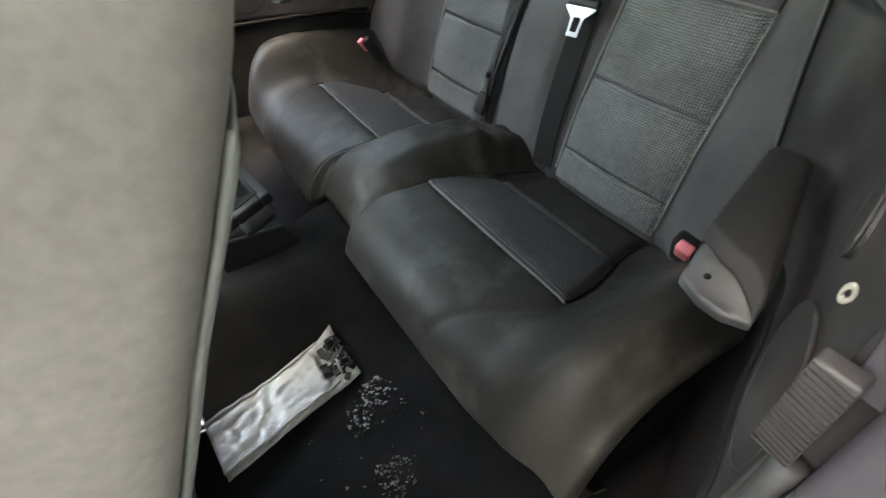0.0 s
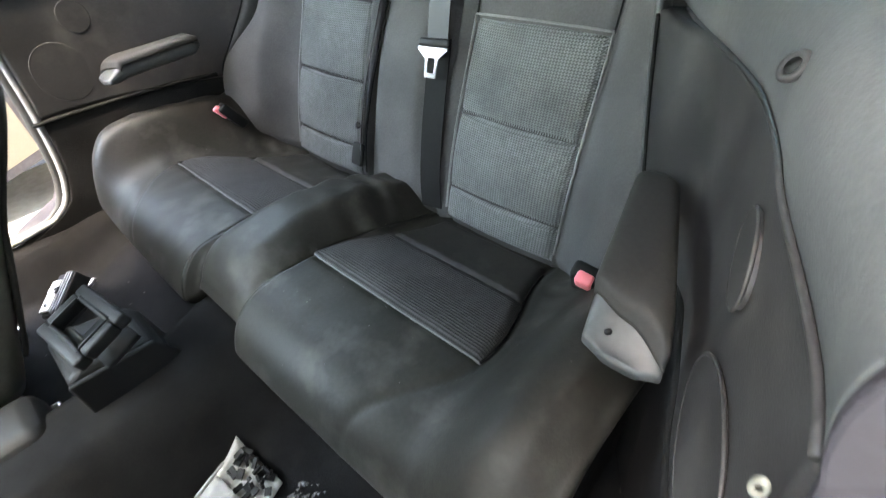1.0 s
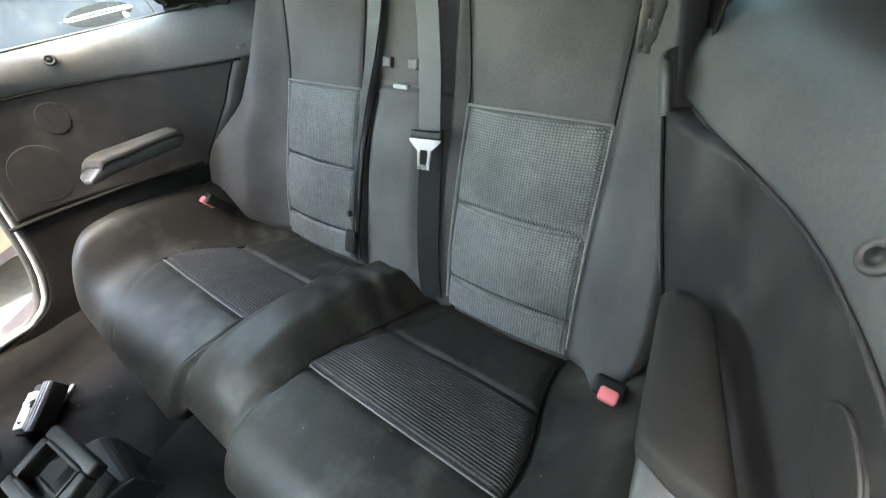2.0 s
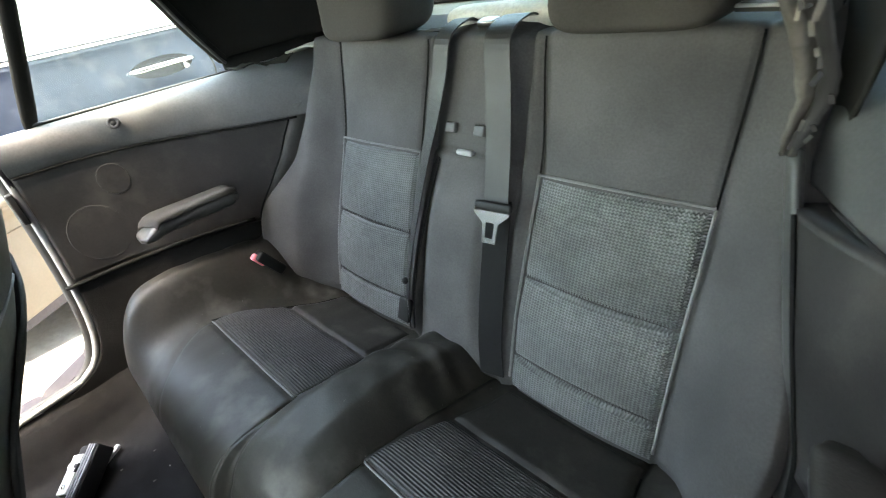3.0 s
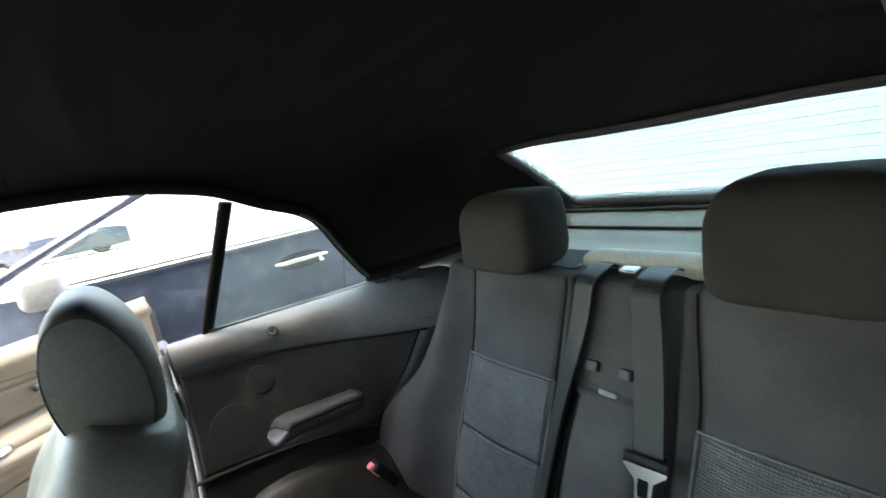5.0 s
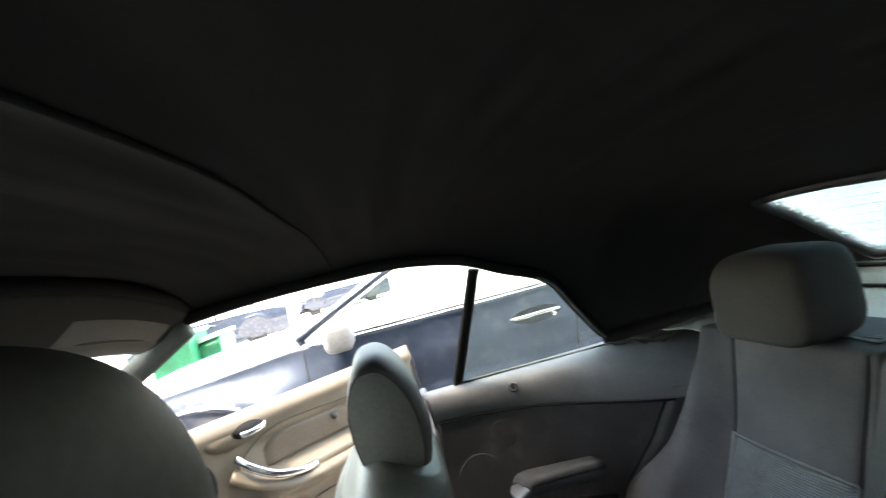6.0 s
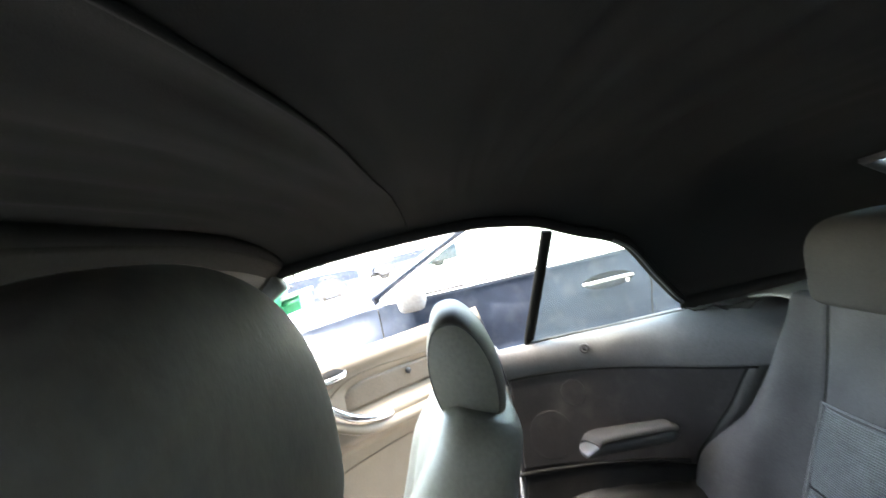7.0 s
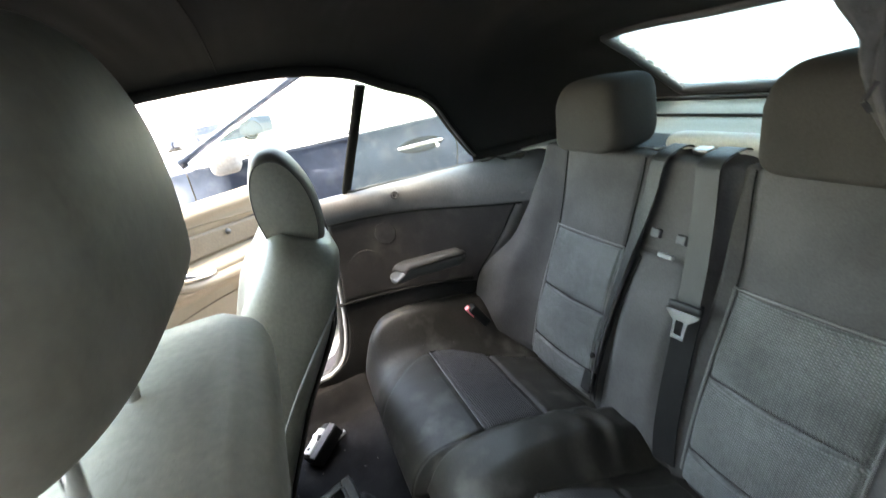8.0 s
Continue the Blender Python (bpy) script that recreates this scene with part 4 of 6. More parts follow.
def near_front_seat():
    """The front seat beside the open near door: a reclined backrest with an inset rear panel, its headrest pulled up."""
    cx = 0.345
    s = holder("front_seat", "grey leather front seat with its headrest up, beside the open door", "car seat", "front seats", at=(cx, -0.90, 0.30))
    rear_y = [(0.30, -0.872), (0.36, -0.847), (0.57, -0.758), (0.67, -0.713), (0.74, -0.681), (0.79, -0.657), (0.85, -0.628), (0.90, -0.604), (0.94, -0.589), (0.97, -0.586), (0.985, -0.593), (1.0, -0.614)]
    thick = [(0.30, 0.10), (0.45, 0.125), (0.70, 0.120), (0.88, 0.105), (0.96, 0.088), (0.99, 0.070), (1.0, 0.045)]
    half = [(0.30, 0.20), (0.50, 0.222), (0.75, 0.224), (0.90, 0.220), (0.96, 0.218), (0.985, 0.212), (1.0, 0.198)]

    def body(u, z):
        h, th = curve_table(half, z), curve_table(thick, z)
        c, n = math.cos(u), math.sin(u)
        x = h * power(c, 0.28)
        bol = 0.035 * smooth(0.12, 0.20, abs(x)) * smooth(0.97, 0.80, z) if n < 0 else 0.0
        return Vector((cx + x, curve_table(rear_y, z) - th + th * power(n, 0.32) - bol, z))
    zs = span(0.30, 0.90, 30) + [0.92, 0.94, 0.955, 0.967, 0.977, 0.985, 0.991, 0.996, 1.0]
    bm = grid(body, span(0, 2 * math.pi, 97)[:-1], zs, wrap=True)
    bmesh.ops.holes_fill(bm, edges=bm.edges)
    bmesh.ops.recalc_face_normals(bm, faces=bm.faces)
    b = part("backrest", bm, GREY_BACK_LIT, s, "grey leather front backrest")

    # rear panel: a stiff cover standing proud of the leather below the padded top rim
    def panel(a, v):
        z = 0.36 + (0.905 - 0.02 * abs(a) ** 4 - 0.36) * v
        e = smooth(0, 0.06, 1 - abs(a)) * smooth(0, 0.05, 1 - v)
        return Vector((cx + 0.185 * a, curve_table(rear_y, z) + 0.001 + 0.006 * e - 0.006 * abs(a) ** 6 + 0.0015 * noise.noise((a * 3, v * 6, 2)), z))
    part("rear_panel", solid_grid(panel, span(-1, 1, 44), span(0, 1, 50), 0.004), REAR_COVER, b, "pale grey-green rear cover")
    rim = [panel(a, 1.0) + Vector((0, 0.002, 0.002)) for a in span(-1, 1, 40)]
    part("panel_seam", tube(rim, 0.0014, 6), TRIM_CLOTH, b)
    for k in (-1, 1):
        part("side_seam", tube([Vector((cx + k * (curve_table(half, z) - 0.006), curve_table(rear_y, z) - 0.085, z)) for z in span(0.40, 0.95, 40)], 0.0016, 6), TRIM_CLOTH, b)
    # pocket lips at the foot of the rear cover
    for x0, x1, zt in ((-0.15, -0.02, 0.60), (0.0, 0.09, 0.62)):
        def lip(a, v):
            x = x0 + (x1 - x0) * a
            z = zt - 0.16 * v - 0.05 * (2 * a - 1) ** 4
            return Vector((cx + x, curve_table(rear_y, z) + 0.012 + 0.022 * math.sin(a * math.pi) ** 0.6 * (1 - 0.5 * v), z))
        part("pocket_lip", solid_grid(lip, span(0, 1, 24), span(0, 1, 14), 0.004), GREY_LEATHER, b, "moulded grey pocket lip")

    hm = Matrix.Translation((0.330, -0.676, 1.105)) @ Matrix.Rotation(radians(-8), 4, "X")

    def head(u, v):
        # a domed top over a squarer foot
        su, cu, sv, cv = math.sin(u), max(math.cos(u), 0.0), math.sin(v), math.cos(v)
        z = 0.160 * su ** 1.1 if su > 0 else -0.026 * abs(su) ** 0.6
        x = 0.188 * power(cv, 0.60) * (cu ** 1.0 if su > 0 else cu ** 0.40)
        y = 0.060 * power(sv, 0.60) * power(cu, 0.55)
        return hm @ Vector((x, y, z))
    bm = grid(head, span(-math.pi / 2, math.pi / 2, 48), span(0, 2 * math.pi, 81))
    bmesh.ops.remove_doubles(bm, verts=bm.verts, dist=1e-5)
    bmesh.ops.recalc_face_normals(bm, faces=bm.faces)
    hd = part("headrest", bm, GREY_WARM, s, "padded brown-grey leather headrest")
    for dx in (-0.06, 0.06):
        part("headrest_post", tube([hm @ Vector((dx, 0, -0.01)), Vector((0.338 + dx, -0.69, 0.97))], 0.0055, 10), STEEL, hd, "chrome post")
    part("cushion", box(0.47, 0.50, 0.15, Matrix.Translation((cx, -1.10, 0.42)) @ Matrix.Rotation(radians(-6), 4, "X"), 0.05, 4), GREY_LEATHER, s, "grey leather front cushion")
    part("seat_base", box(0.40, 0.44, 0.13, Matrix.Translation((cx, -1.08, 0.29)), 0.01), BLACK, s, "black seat base")
    for k in (-1, 1):
        part("seat_rail", box(0.03, 0.56, 0.03, Matrix.Translation((cx + k * 0.16, -1.06, 0.243)), 0.006), STEEL, s, "bare metal seat rail")
    return s


near_seat = near_front_seat()
# frayed valance under the rear of the near seat
bm = grid(lambda x, v: (x, -0.80 - 0.03 * v + 0.004 * noise.noise((x * 30, v, 0)), 0.345 - 0.115 * v + 0.006 * noise.noise((x * 40, 2, 0))), span(0.13, 0.52, 60), span(0, 1, 8))
part("valance", bm, CARPET, near_seat, "black carpet valance with a frayed edge")
bm = tube([(x, -0.80 + 0.004 * noise.noise((x * 30, 0, 0)), 0.345 + 0.006 * noise.noise((x * 40, 2, 0))) for x in span(0.13, 0.52, 90)], lambda t: 0.004 + 0.003 * noise.noise((t * 60, 0, 3)), 6)
part("frayed_edge", bm, GREY_CLOTH, near_seat, "frayed pale edge of the valance")

# ---- far door, open ----
HINGE, DOOR_DIR = Vector((-0.80, -1.55, 0)), Vector((-0.44, 0.62, 0)).normalized()
DOOR_N = Vector((DOOR_DIR.y, -DOOR_DIR.x, 0))


def door_at(a, z, d=0.0):
    """a along the door from its hinge, z up, d towards the cabin."""
    return HINGE + DOOR_DIR * a + DOOR_N * d + Vector((0, 0, z))


door = holder("car_door", "open front door with beige leather trim and chrome handles", "car door", at=tuple(HINGE + Vector((0, 0, 0.3))))
outl = [(0.0, 0.24), (1.34, 0.235), (1.375, 0.30), (1.375, 0.85), (1.35, 0.885), (0.0, 0.875)]
rounded(part("door_skin", prism(outl, 0.09, lambda a, b, d: door_at(a, b, -0.105 + d + 0.045 * smooth(1.0, 1.37, a))), BODY, door, "lilac-grey painted outer door", smooth=False), 0.01)


def door_panel(a, v):
    z = 0.25 + 0.667 * v
    d = 0.03 * smooth(1.0, 0.93, v) ** 0.5 * smooth(0, 0.04, v)
    d += 0.055 * smooth(0.575, 0.635, z) * smooth(0.72, 0.67, z) * smooth(0.54, 0.66, a) * smooth(1.33, 1.25, a)
    d -= 0.018 * smooth(0.69, 0.71, z) * smooth(0.82, 0.79, z) * smooth(0.62, 0.72, a) * smooth(1.27, 1.17, a)
    d += 0.012 * smooth(0.845, 0.875, z) * smooth(0.93, 0.895, z)
    d *= smooth(0, 0.03, a - 0.04) * smooth(0, 0.02, 1.372 - a)
    return door_at(a, z, d)


part("door_panel", pad(door_panel, span(0.04, 1.372, 96), span(0, 1, 80), tuple(-DOOR_N), 0.012), BEIGE, door, "beige leather inner panel")


def pad_face(a, v):
    lo = 0.705 + 0.01 * (a - 0.6)
    hi = lerp_table([(0.66, 0.750), (0.70, 0.790), (0.77, 0.818), (0.96, 0.808), (1.25, 0.79)], a)
    e = smooth(0, 0.12, v) * smooth(0, 0.12, 1 - v) * smooth(0.66, 0.71, a) * smooth(1.25, 1.21, a)
    return door_at(a, lo + (hi - lo) * v, 0.014 + 0.014 * e)


part("door_pad", grid(pad_face, span(0.66, 1.25, 50), span(0, 1, 18)), TAN, door, "padded tan leather insert")
part("pad_seam", tube([pad_face(a, 0.97) + DOOR_N * 0.002 for a in span(0.67, 1.24, 40)], 0.0022, 6), BROWN, door)
part("curved_seam", tube(spline([door_at(0.585, 0.745, 0.034), door_at(0.614, 0.782, 0.036), door_at(0.690, 0.825, 0.036), door_at(0.805, 0.838, 0.036), door_at(0.965, 0.828, 0.036), door_at(1.30, 0.805, 0.036)], 50), 0.0028, 6), BROWN, door)
part("kick_seam", tube([door_at(a, 0.545 - 0.05 * smooth(0.9, 0.3, a), 0.031) for a in span(0.10, 1.34, 40)], 0.0025, 6), BROWN, door)
part("door_armrest", tube(spline([door_at(0.565, 0.74, 0.03), door_at(0.645, 0.682, 0.070), door_at(0.76, 0.645, 0.085), door_at(1.0, 0.640, 0.08), door_at(1.29, 0.655, 0.06)], 30), 0.03, 12, 0.7), BEIGE, door, "beige armrest")
part("pull_handle", tube(spline([door_at(0.585, 0.788, 0.045), door_at(0.608, 0.757, 0.078), door_at(0.664, 0.713, 0.098), door_at(0.72, 0.690, 0.103), door_at(0.78, 0.673, 0.096), door_at(0.822, 0.668, 0.082)], 30), 0.011, 10, 1.3), STEEL, door, "chrome pull handle")
rec = Matrix(((DOOR_DIR.x, 0, DOOR_N.x, 0), (DOOR_DIR.y, 0, DOOR_N.y, 0), (0, 1, 0, 0), (0, 0, 0, 1)))


def door_frame(a, z, d):
    m = rec.copy()
    m.translation = door_at(a, z, d)
    return m


part("opener_recess", disc(0.05, 0.008, door_frame(0.643, 0.860, 0.038) @ Matrix.Diagonal((1.08, 0.50, 1, 1)), 32, 0.002), BLACK, door, "dark recess behind the opener")
part("opener_plate", disc(0.075, 0.006, door_frame(0.592, 0.852, 0.036) @ Matrix.Diagonal((1.15, 0.46, 1, 1)), 32, 0.002), TAN, door, "oval tan plate")
part("opener", tube(spline([door_at(0.614, 0.850, 0.044), door_at(0.640, 0.850, 0.056), door_at(0.682, 0.854, 0.054), door_at(0.696, 0.860, 0.042)], 16), 0.008, 8, 1.4), STEEL, door, "chrome door opener")
part("lock_disc", disc(0.012, 0.010, door_frame(0.949, 0.778, 0.036), 20, 0.003), SILVER, door)
part("door_speaker", disc(0.105, 0.008, door_frame(0.415, 0.745, 0.036), 40, 0.002), BLACK, door, "dark round door speaker")
part("speaker_mesh", disc(0.078, 0.004, door_frame(0.42, 0.735, 0.042) @ Matrix.Diagonal((1, 0.9, 1, 1)), 36, 0.002), TRIM, door, "grey speaker mesh")

# ---- the saloon next to it ----
NX = -1.68


def saloon(name_label):
    car = holder("parked_car", name_label, "car", "parked cars", at=(NX - 0.8, 0, 0))
    WY, WZ, AR = -1.40, 0.385, 0.475

    def fender(y):
        return 0.45 * smooth(-1.50, -2.02, y) ** 1.7

    def top_z(y):
        return curve_table([(-2.02, 0.74), (-1.94, 0.83), (-1.80, 0.900), (-1.65, 0.932), (-1.45, 0.953), (-1.2, 0.972), (-0.9, 1.0), (-0.5, 1.0), (0.3, 1.005), (1.2, 1.01), (2.0, 0.98), (2.4, 0.9)], y)

    def side(y, v):
        zt = top_z(y)
        z = 0.22 + (zt - 0.22) * v
        x = NX - fender(y) - (0.035 + 0.085 * smooth(-0.75, -1.0, y)) * smooth(0.60, 1.0, v) ** 2 - 0.05 * smooth(0.25, 0.0, v) + 0.012 * bell(z, 0.66, 0.05) - 0.006 * bell(z, 0.70, 0.012)
        for wy in (WY, 1.40):
            r = math.hypot(y - wy, z - WZ)
            if r < AR:
                k = AR / max(r, 0.02)
                if z > 0.2:
                    z = WZ + (z - WZ) * k if z > WZ else z
                    y = wy + (y - wy) * (k if z > WZ else 1)
            x += 0.018 * bell(r, AR + 0.03, 0.05)
        return Vector((x, y, z))
    solid(part("body_side", grid(side, span(-2.02, 2.4, 180), span(0, 1, 44)), PAINT, car, "dark blue dusty body side"), 0.006)

    def bonnet(y, u):
        e = -0.035 - 0.085 * smooth(-0.75, -1.0, y) - fender(y)
        crown = 0.062 * math.sin(u * math.pi) ** 0.6 - 0.006 * bell(u, 0.1, 0.02)
        return Vector((NX + e + (-1.68 - 2 * e) * u, y, top_z(y) + crown - 0.001))
    part("bonnet", solid_grid(bonnet, span(-2.0, -0.86, 40), span(0, 1, 40)), PAINT, car, "dark blue bonnet shining in daylight")

    def rear_deck(y, u):
        return Vector((NX - 0.035 - 1.6 * u, y, top_z(y) + 0.03 * math.sin(u * math.pi)))
    part("boot_lid", solid_grid(rear_deck, span(1.6, 2.4, 12), span(0, 1, 12)), PAINT, car)

    def roof(y, u):
        z = curve_table([(-0.25, 1.34), (0.0, 1.40), (0.5, 1.43), (1.0, 1.40), (1.3, 1.33)], y)
        return Vector((NX - 0.22 - 1.26 * u, y, z + 0.03 * math.sin(u * math.pi)))
    part("roof", solid_grid(roof, span(-0.25, 1.3, 24), span(0, 1, 16), 0.02), PAINT, car)
    # pillars
    part("front_pillar", tube(spline([(NX - 0.05, -0.90, 1.03), (NX - 0.09, -0.70, 1.125), (NX - 0.15, -0.46, 1.235), (NX - 0.21, -0.20, 1.345), (NX - 0.23, 0.3, 1.42), (NX - 0.23, 0.8, 1.42), (NX - 0.21, 1.25, 1.33), (NX - 0.1, 1.75, 1.03)], 50), 0.016, 10, 1.5), PAINT, car, "windscreen pillar and roof rail")
    # added steel line that stands in for the pillar's pale sky reflection
    part("pillar_trim_and_shine", tube(spline([(NX - 0.030, -0.86, 1.03), (NX - 0.070, -0.66, 1.125), (NX - 0.130, -0.42, 1.235), (NX - 0.185, -0.16, 1.345)], 30), 0.006, 8), STEEL, car, "bright tube added for the sky reflected on the pillar")
    part("window_trim", tube(spline([(NX - 0.030, -0.80, 1.016), (NX - 0.034, -0.4, 1.014), (NX - 0.034, 0.4, 1.016), (NX - 0.04, 1.5, 1.020)], 30), 0.009, 8), STEEL, car, "bright window moulding")
    part("centre_pillar", tube([(NX - 0.05, 0.36, 1.0), (NX - 0.21, 0.42, 1.41)], 0.03, 8, 1.4), BLACK, car)

    def pane(y0, y1):
        def f(a, v):
            y = y0 + (y1 - y0) * a
            zt = curve_table([(-0.9, 1.0), (-0.66, 1.12), (-0.36, 1.265), (-0.15, 1.34), (0.3, 1.40), (0.9, 1.40), (1.2, 1.33), (1.7, 1.03)], y)
            z0 = 1.012
            z = z0 + (zt - z0) * v
            return Vector((NX - 0.045 - 0.42 * (z - 1.012), y, z))
        return f
    for y0, y1 in ((-0.80, 0.34), (0.39, 1.6)):
        g = part("side_window", grid(pane(y0, y1), span(0, 1, 30), span(0, 1, 8)), GLASS_DARK, car, "pale greenish side window")
        g.visible_shadow = False
    ws = part("windscreen", grid(lambda u, v: (NX - 0.12 - 0.1 * v - 1.46 * u + 0.2 * v * u, -0.90 + 0.70 * v - 0.10 * math.sin(u * math.pi), 1.02 + 0.33 * v), span(0, 1, 16), span(0, 1, 8)), GLASS_DARK, car)
    ws.visible_shadow = False
    # mirror: its pale grey stands for a housing blown out by the sun
    mm = Matrix.Translation((NX + 0.10, -0.70, 1.03))
    mi = part("wing_mirror", box(0.21, 0.12, 0.12, mm, 0.030, 4), SEAL, car, "door mirror, sun glare put into its pale colour")
    part("mirror_foot", tube([(NX - 0.03, -0.72, 0.99), (NX + 0.05, -0.71, 1.0)], 0.022, 8), PAINT, mi)
    # door handles: a flat near-black disc for the hollow's shade, a chrome bar
    for y in (0.20, 1.30):
        hp = part("handle_hollow_shade", disc(0.075, 0.005, Matrix.Translation((NX + 0.004, y, 0.885)) @ Matrix.Rotation(radians(90), 4, "Y") @ Matrix.Diagonal((0.50, 1.6, 1, 1)), 32), THREAD_DARK, car, smooth=False)
        part("handle_bar", tube(spline([(NX + 0.004, y - 0.125, 0.886), (NX + 0.03, y - 0.09, 0.889), (NX + 0.036, y, 0.892), (NX + 0.03, y + 0.09, 0.892), (NX + 0.004, y + 0.125, 0.887)], 20), 0.009, 8), STEEL, hp, "chrome bar handle")
        part("keyhole", disc(0.011, 0.012, Matrix.Translation((NX + 0.012, y + 0.085, 0.867)) @ Matrix.Rotation(radians(90), 4, "Y"), 20, 0.002), STEEL, hp, "chrome keyhole")
    # door gaps
    gap = [side(-0.89, v) + Vector((0.001, 0.05 * (1 - v), 0)) for v in span(0.1, 0.98, 24)]
    part("door_gap", tube(gap, 0.004, 6), BLACK, car)
    gap = [side(0.37, v) + Vector((0.001, 0.03 * bell(v, 0.80, 0.12) - 0.03 * smooth(0.90, 1.0, v), 0)) for v in span(0.1, 1.0, 40)]
    part("door_gap", tube(gap, 0.004, 6), BLACK, car)
    part("side_moulding", tube([(NX + 0.012, y, 0.62) for y in span(-0.86, 1.0, 20)], 0.016, 8), PAINT, car)
    part("sill", box(0.10, 2.0, 0.14, Matrix.Translation((NX - 0.05, 0.03, 0.24)), 0.02), PAINT, car)
    part("underside", box(1.6, 4.4, 0.12, Matrix.Translation((NX - 0.85, 0.05, 0.26)), 0.02), BLACK, car)
    for wy in (WY, 1.40):
        for wx in (NX - 0.12, NX - 1.55):
            m = Matrix.Translation((wx, wy, 0.32)) @ Matrix.Rotation(radians(90), 4, "Y")
            w = part("wheel", ring(0.25, 0.075, m @ Matrix.Diagonal((1, 1, 1.2, 1)), 40, 12), TYRE, car, "black tyre")
            part("rim", disc(0.205, 0.10, m, 32, 0.02), SILVER, w, "silver alloy rim")
    lamp = part("headlamp", box(0.12, 0.26, 0.13, Matrix.Translation((NX - 0.20, -1.84, 0.80)) @ Matrix.Rotation(radians(35), 4, "Z"), 0.035, 3), WHITE, car, "pale headlamp")
    part("lamp_surround", box(0.10, 0.30, 0.17, Matrix.Translation((NX - 0.22, -1.84, 0.79)) @ Matrix.Rotation(radians(35), 4, "Z"), 0.03, 3), BLACK, lamp)
    part("front_bumper", box(1.5, 0.22, 0.34, Matrix.Translation((NX - 0.86, -1.98, 0.47)), 0.09, 4), PAINT, car)
    return car


neighbour = saloon("dark blue saloon parked close beside, dusty paint")

# ---- quarter windows, rear screen ----
def qwin(side):
    w = holder("window_quarter", "clear quarter window with a thick black front seal", "side window", "quarter windows", kind="structure", at=(side * 0.72, -0.2, 0.92))
    def g(u, v):
        y0 = -0.353 + 0.085 * v
        zt_end = 0.06
        y = y0 + (zt_end - y0) * u
        z0, z1 = 0.915, roof_edge(y) + 0.005
        z = z0 + (max(z1, z0 + 0.002) - z0) * v
        return Vector((side * (side_x(z) + 0.012), y, z))
    p = part("pane", grid(g, span(0, 1, 24), span(0, 1, 12)), DUSTY_GLARE_GLASS, w, "dusty clear glass, veiling glare put into its haze")
    p.visible_shadow = False
    pts = [Vector((side * (side_x(z) + 0.008), -0.353 + 0.085 * (z - 0.915) / 0.29, z)) for z in span(0.905, 1.205, 12)]
    part("front_seal", tube(pts, 0.015, 10, 0.6), LINING, w, "thick black rubber seal")
    part("belt_seal", tube([(side * 0.733 - side * 0.035 * smooth(-0.4, 0.1, y), y, 0.923) for y in span(-0.36, 0.07, 20)], 0.0035, 8), TRIM, w)
    part("rear_seal", tube([Vector((side * (side_x(roof_edge(y)) - 0.012), y, roof_edge(y) - 0.012)) for y in span(-0.12, 0.062, 20)], 0.004, 8), TRIM, w, "thin grey edge of the hood seal")


for sd in (-1, 1):
    qwin(sd)


def screen(s, y):
    return roof_point(s, y, 0.0) + Vector((0, 0.006, 0.014))


rs = part("window_1", solid_grid(screen, span(-WIN_S - 0.01, WIN_S + 0.01, 24), span(WIN_Y0 - 0.005, WIN_Y1 + 0.005, 10), 0.004), REAR_GLASS)
rs.visible_shadow = False
tagged(rs, "pale tinted rear screen with fine heater wires", "rear window", kind="structure")
for k in range(9):
    y = WIN_Y0 + 0.02 + (WIN_Y1 - WIN_Y0 - 0.04) * k / 8
    part("heater_wire", tube([screen(s, y) + Vector((0, -0.003, -0.003)) for s in span(-0.6, 0.6, 20)], 0.0004, 4), SEAL, rs)
rim = [roof_point(s, WIN_Y0) for s in span(-WIN_S, WIN_S, 24)] + [roof_point(WIN_S, y) for y in span(WIN_Y0 + 0.02, WIN_Y1 - 0.02, 8)] + [roof_point(s, WIN_Y1) for s in span(WIN_S, -WIN_S, 24)] + [roof_point(-WIN_S, y) for y in span(WIN_Y1 - 0.02, WIN_Y0 + 0.02, 8)]
rim.append(rim[0])
part("window_rim", tube(rim, 0.011, 8), RUBBER, rs, "black rubber frame")


# ---- parcel shelf behind the bench ----
SHELF = [(0.20, 0.91), (0.235, 0.950), (0.30, 0.955), (0.40, 0.950), (0.455, 0.950), (0.475, 0.958), (0.50, 0.968), (0.52, 0.968), (0.532, 0.978), (0.56, 0.990), (0.575, 0.990), (0.585, 1.000), (0.605, 1.008), (0.625, 1.012)]


def shelf(x, i):
    y, z = SHELF[int(i)]
    k = smooth(0.36, 0.62, abs(x))
    side_up = smooth(0.385, 0.43, abs(x)) * smooth(0.45, 0.3, y)
    z += (0.945 - z) * side_up
    y -= 0.012 * side_up * smooth(0.25, 0.2, y)
    z -= 0.20 * smooth(0.415, 0.53, x)
    return Vector((x, y - 0.10 * k * smooth(0.3, 0.6, y), z + 0.012 * k - 0.02 * smooth(0.52, 0.66, abs(x))))


bm = grid(shelf, span(-0.66, 0.66, 67), range(len(SHELF)))
sh = part("wall_rear_shelf", bm, PALE)
solid(sh, 0.01)
b = sh.modifiers.new("soft", "SUBSURF")
b.levels = b.render_levels = 1
tagged(sh, "pale grey-green padded shelf below the rear screen", "parcel shelf", kind="structure")
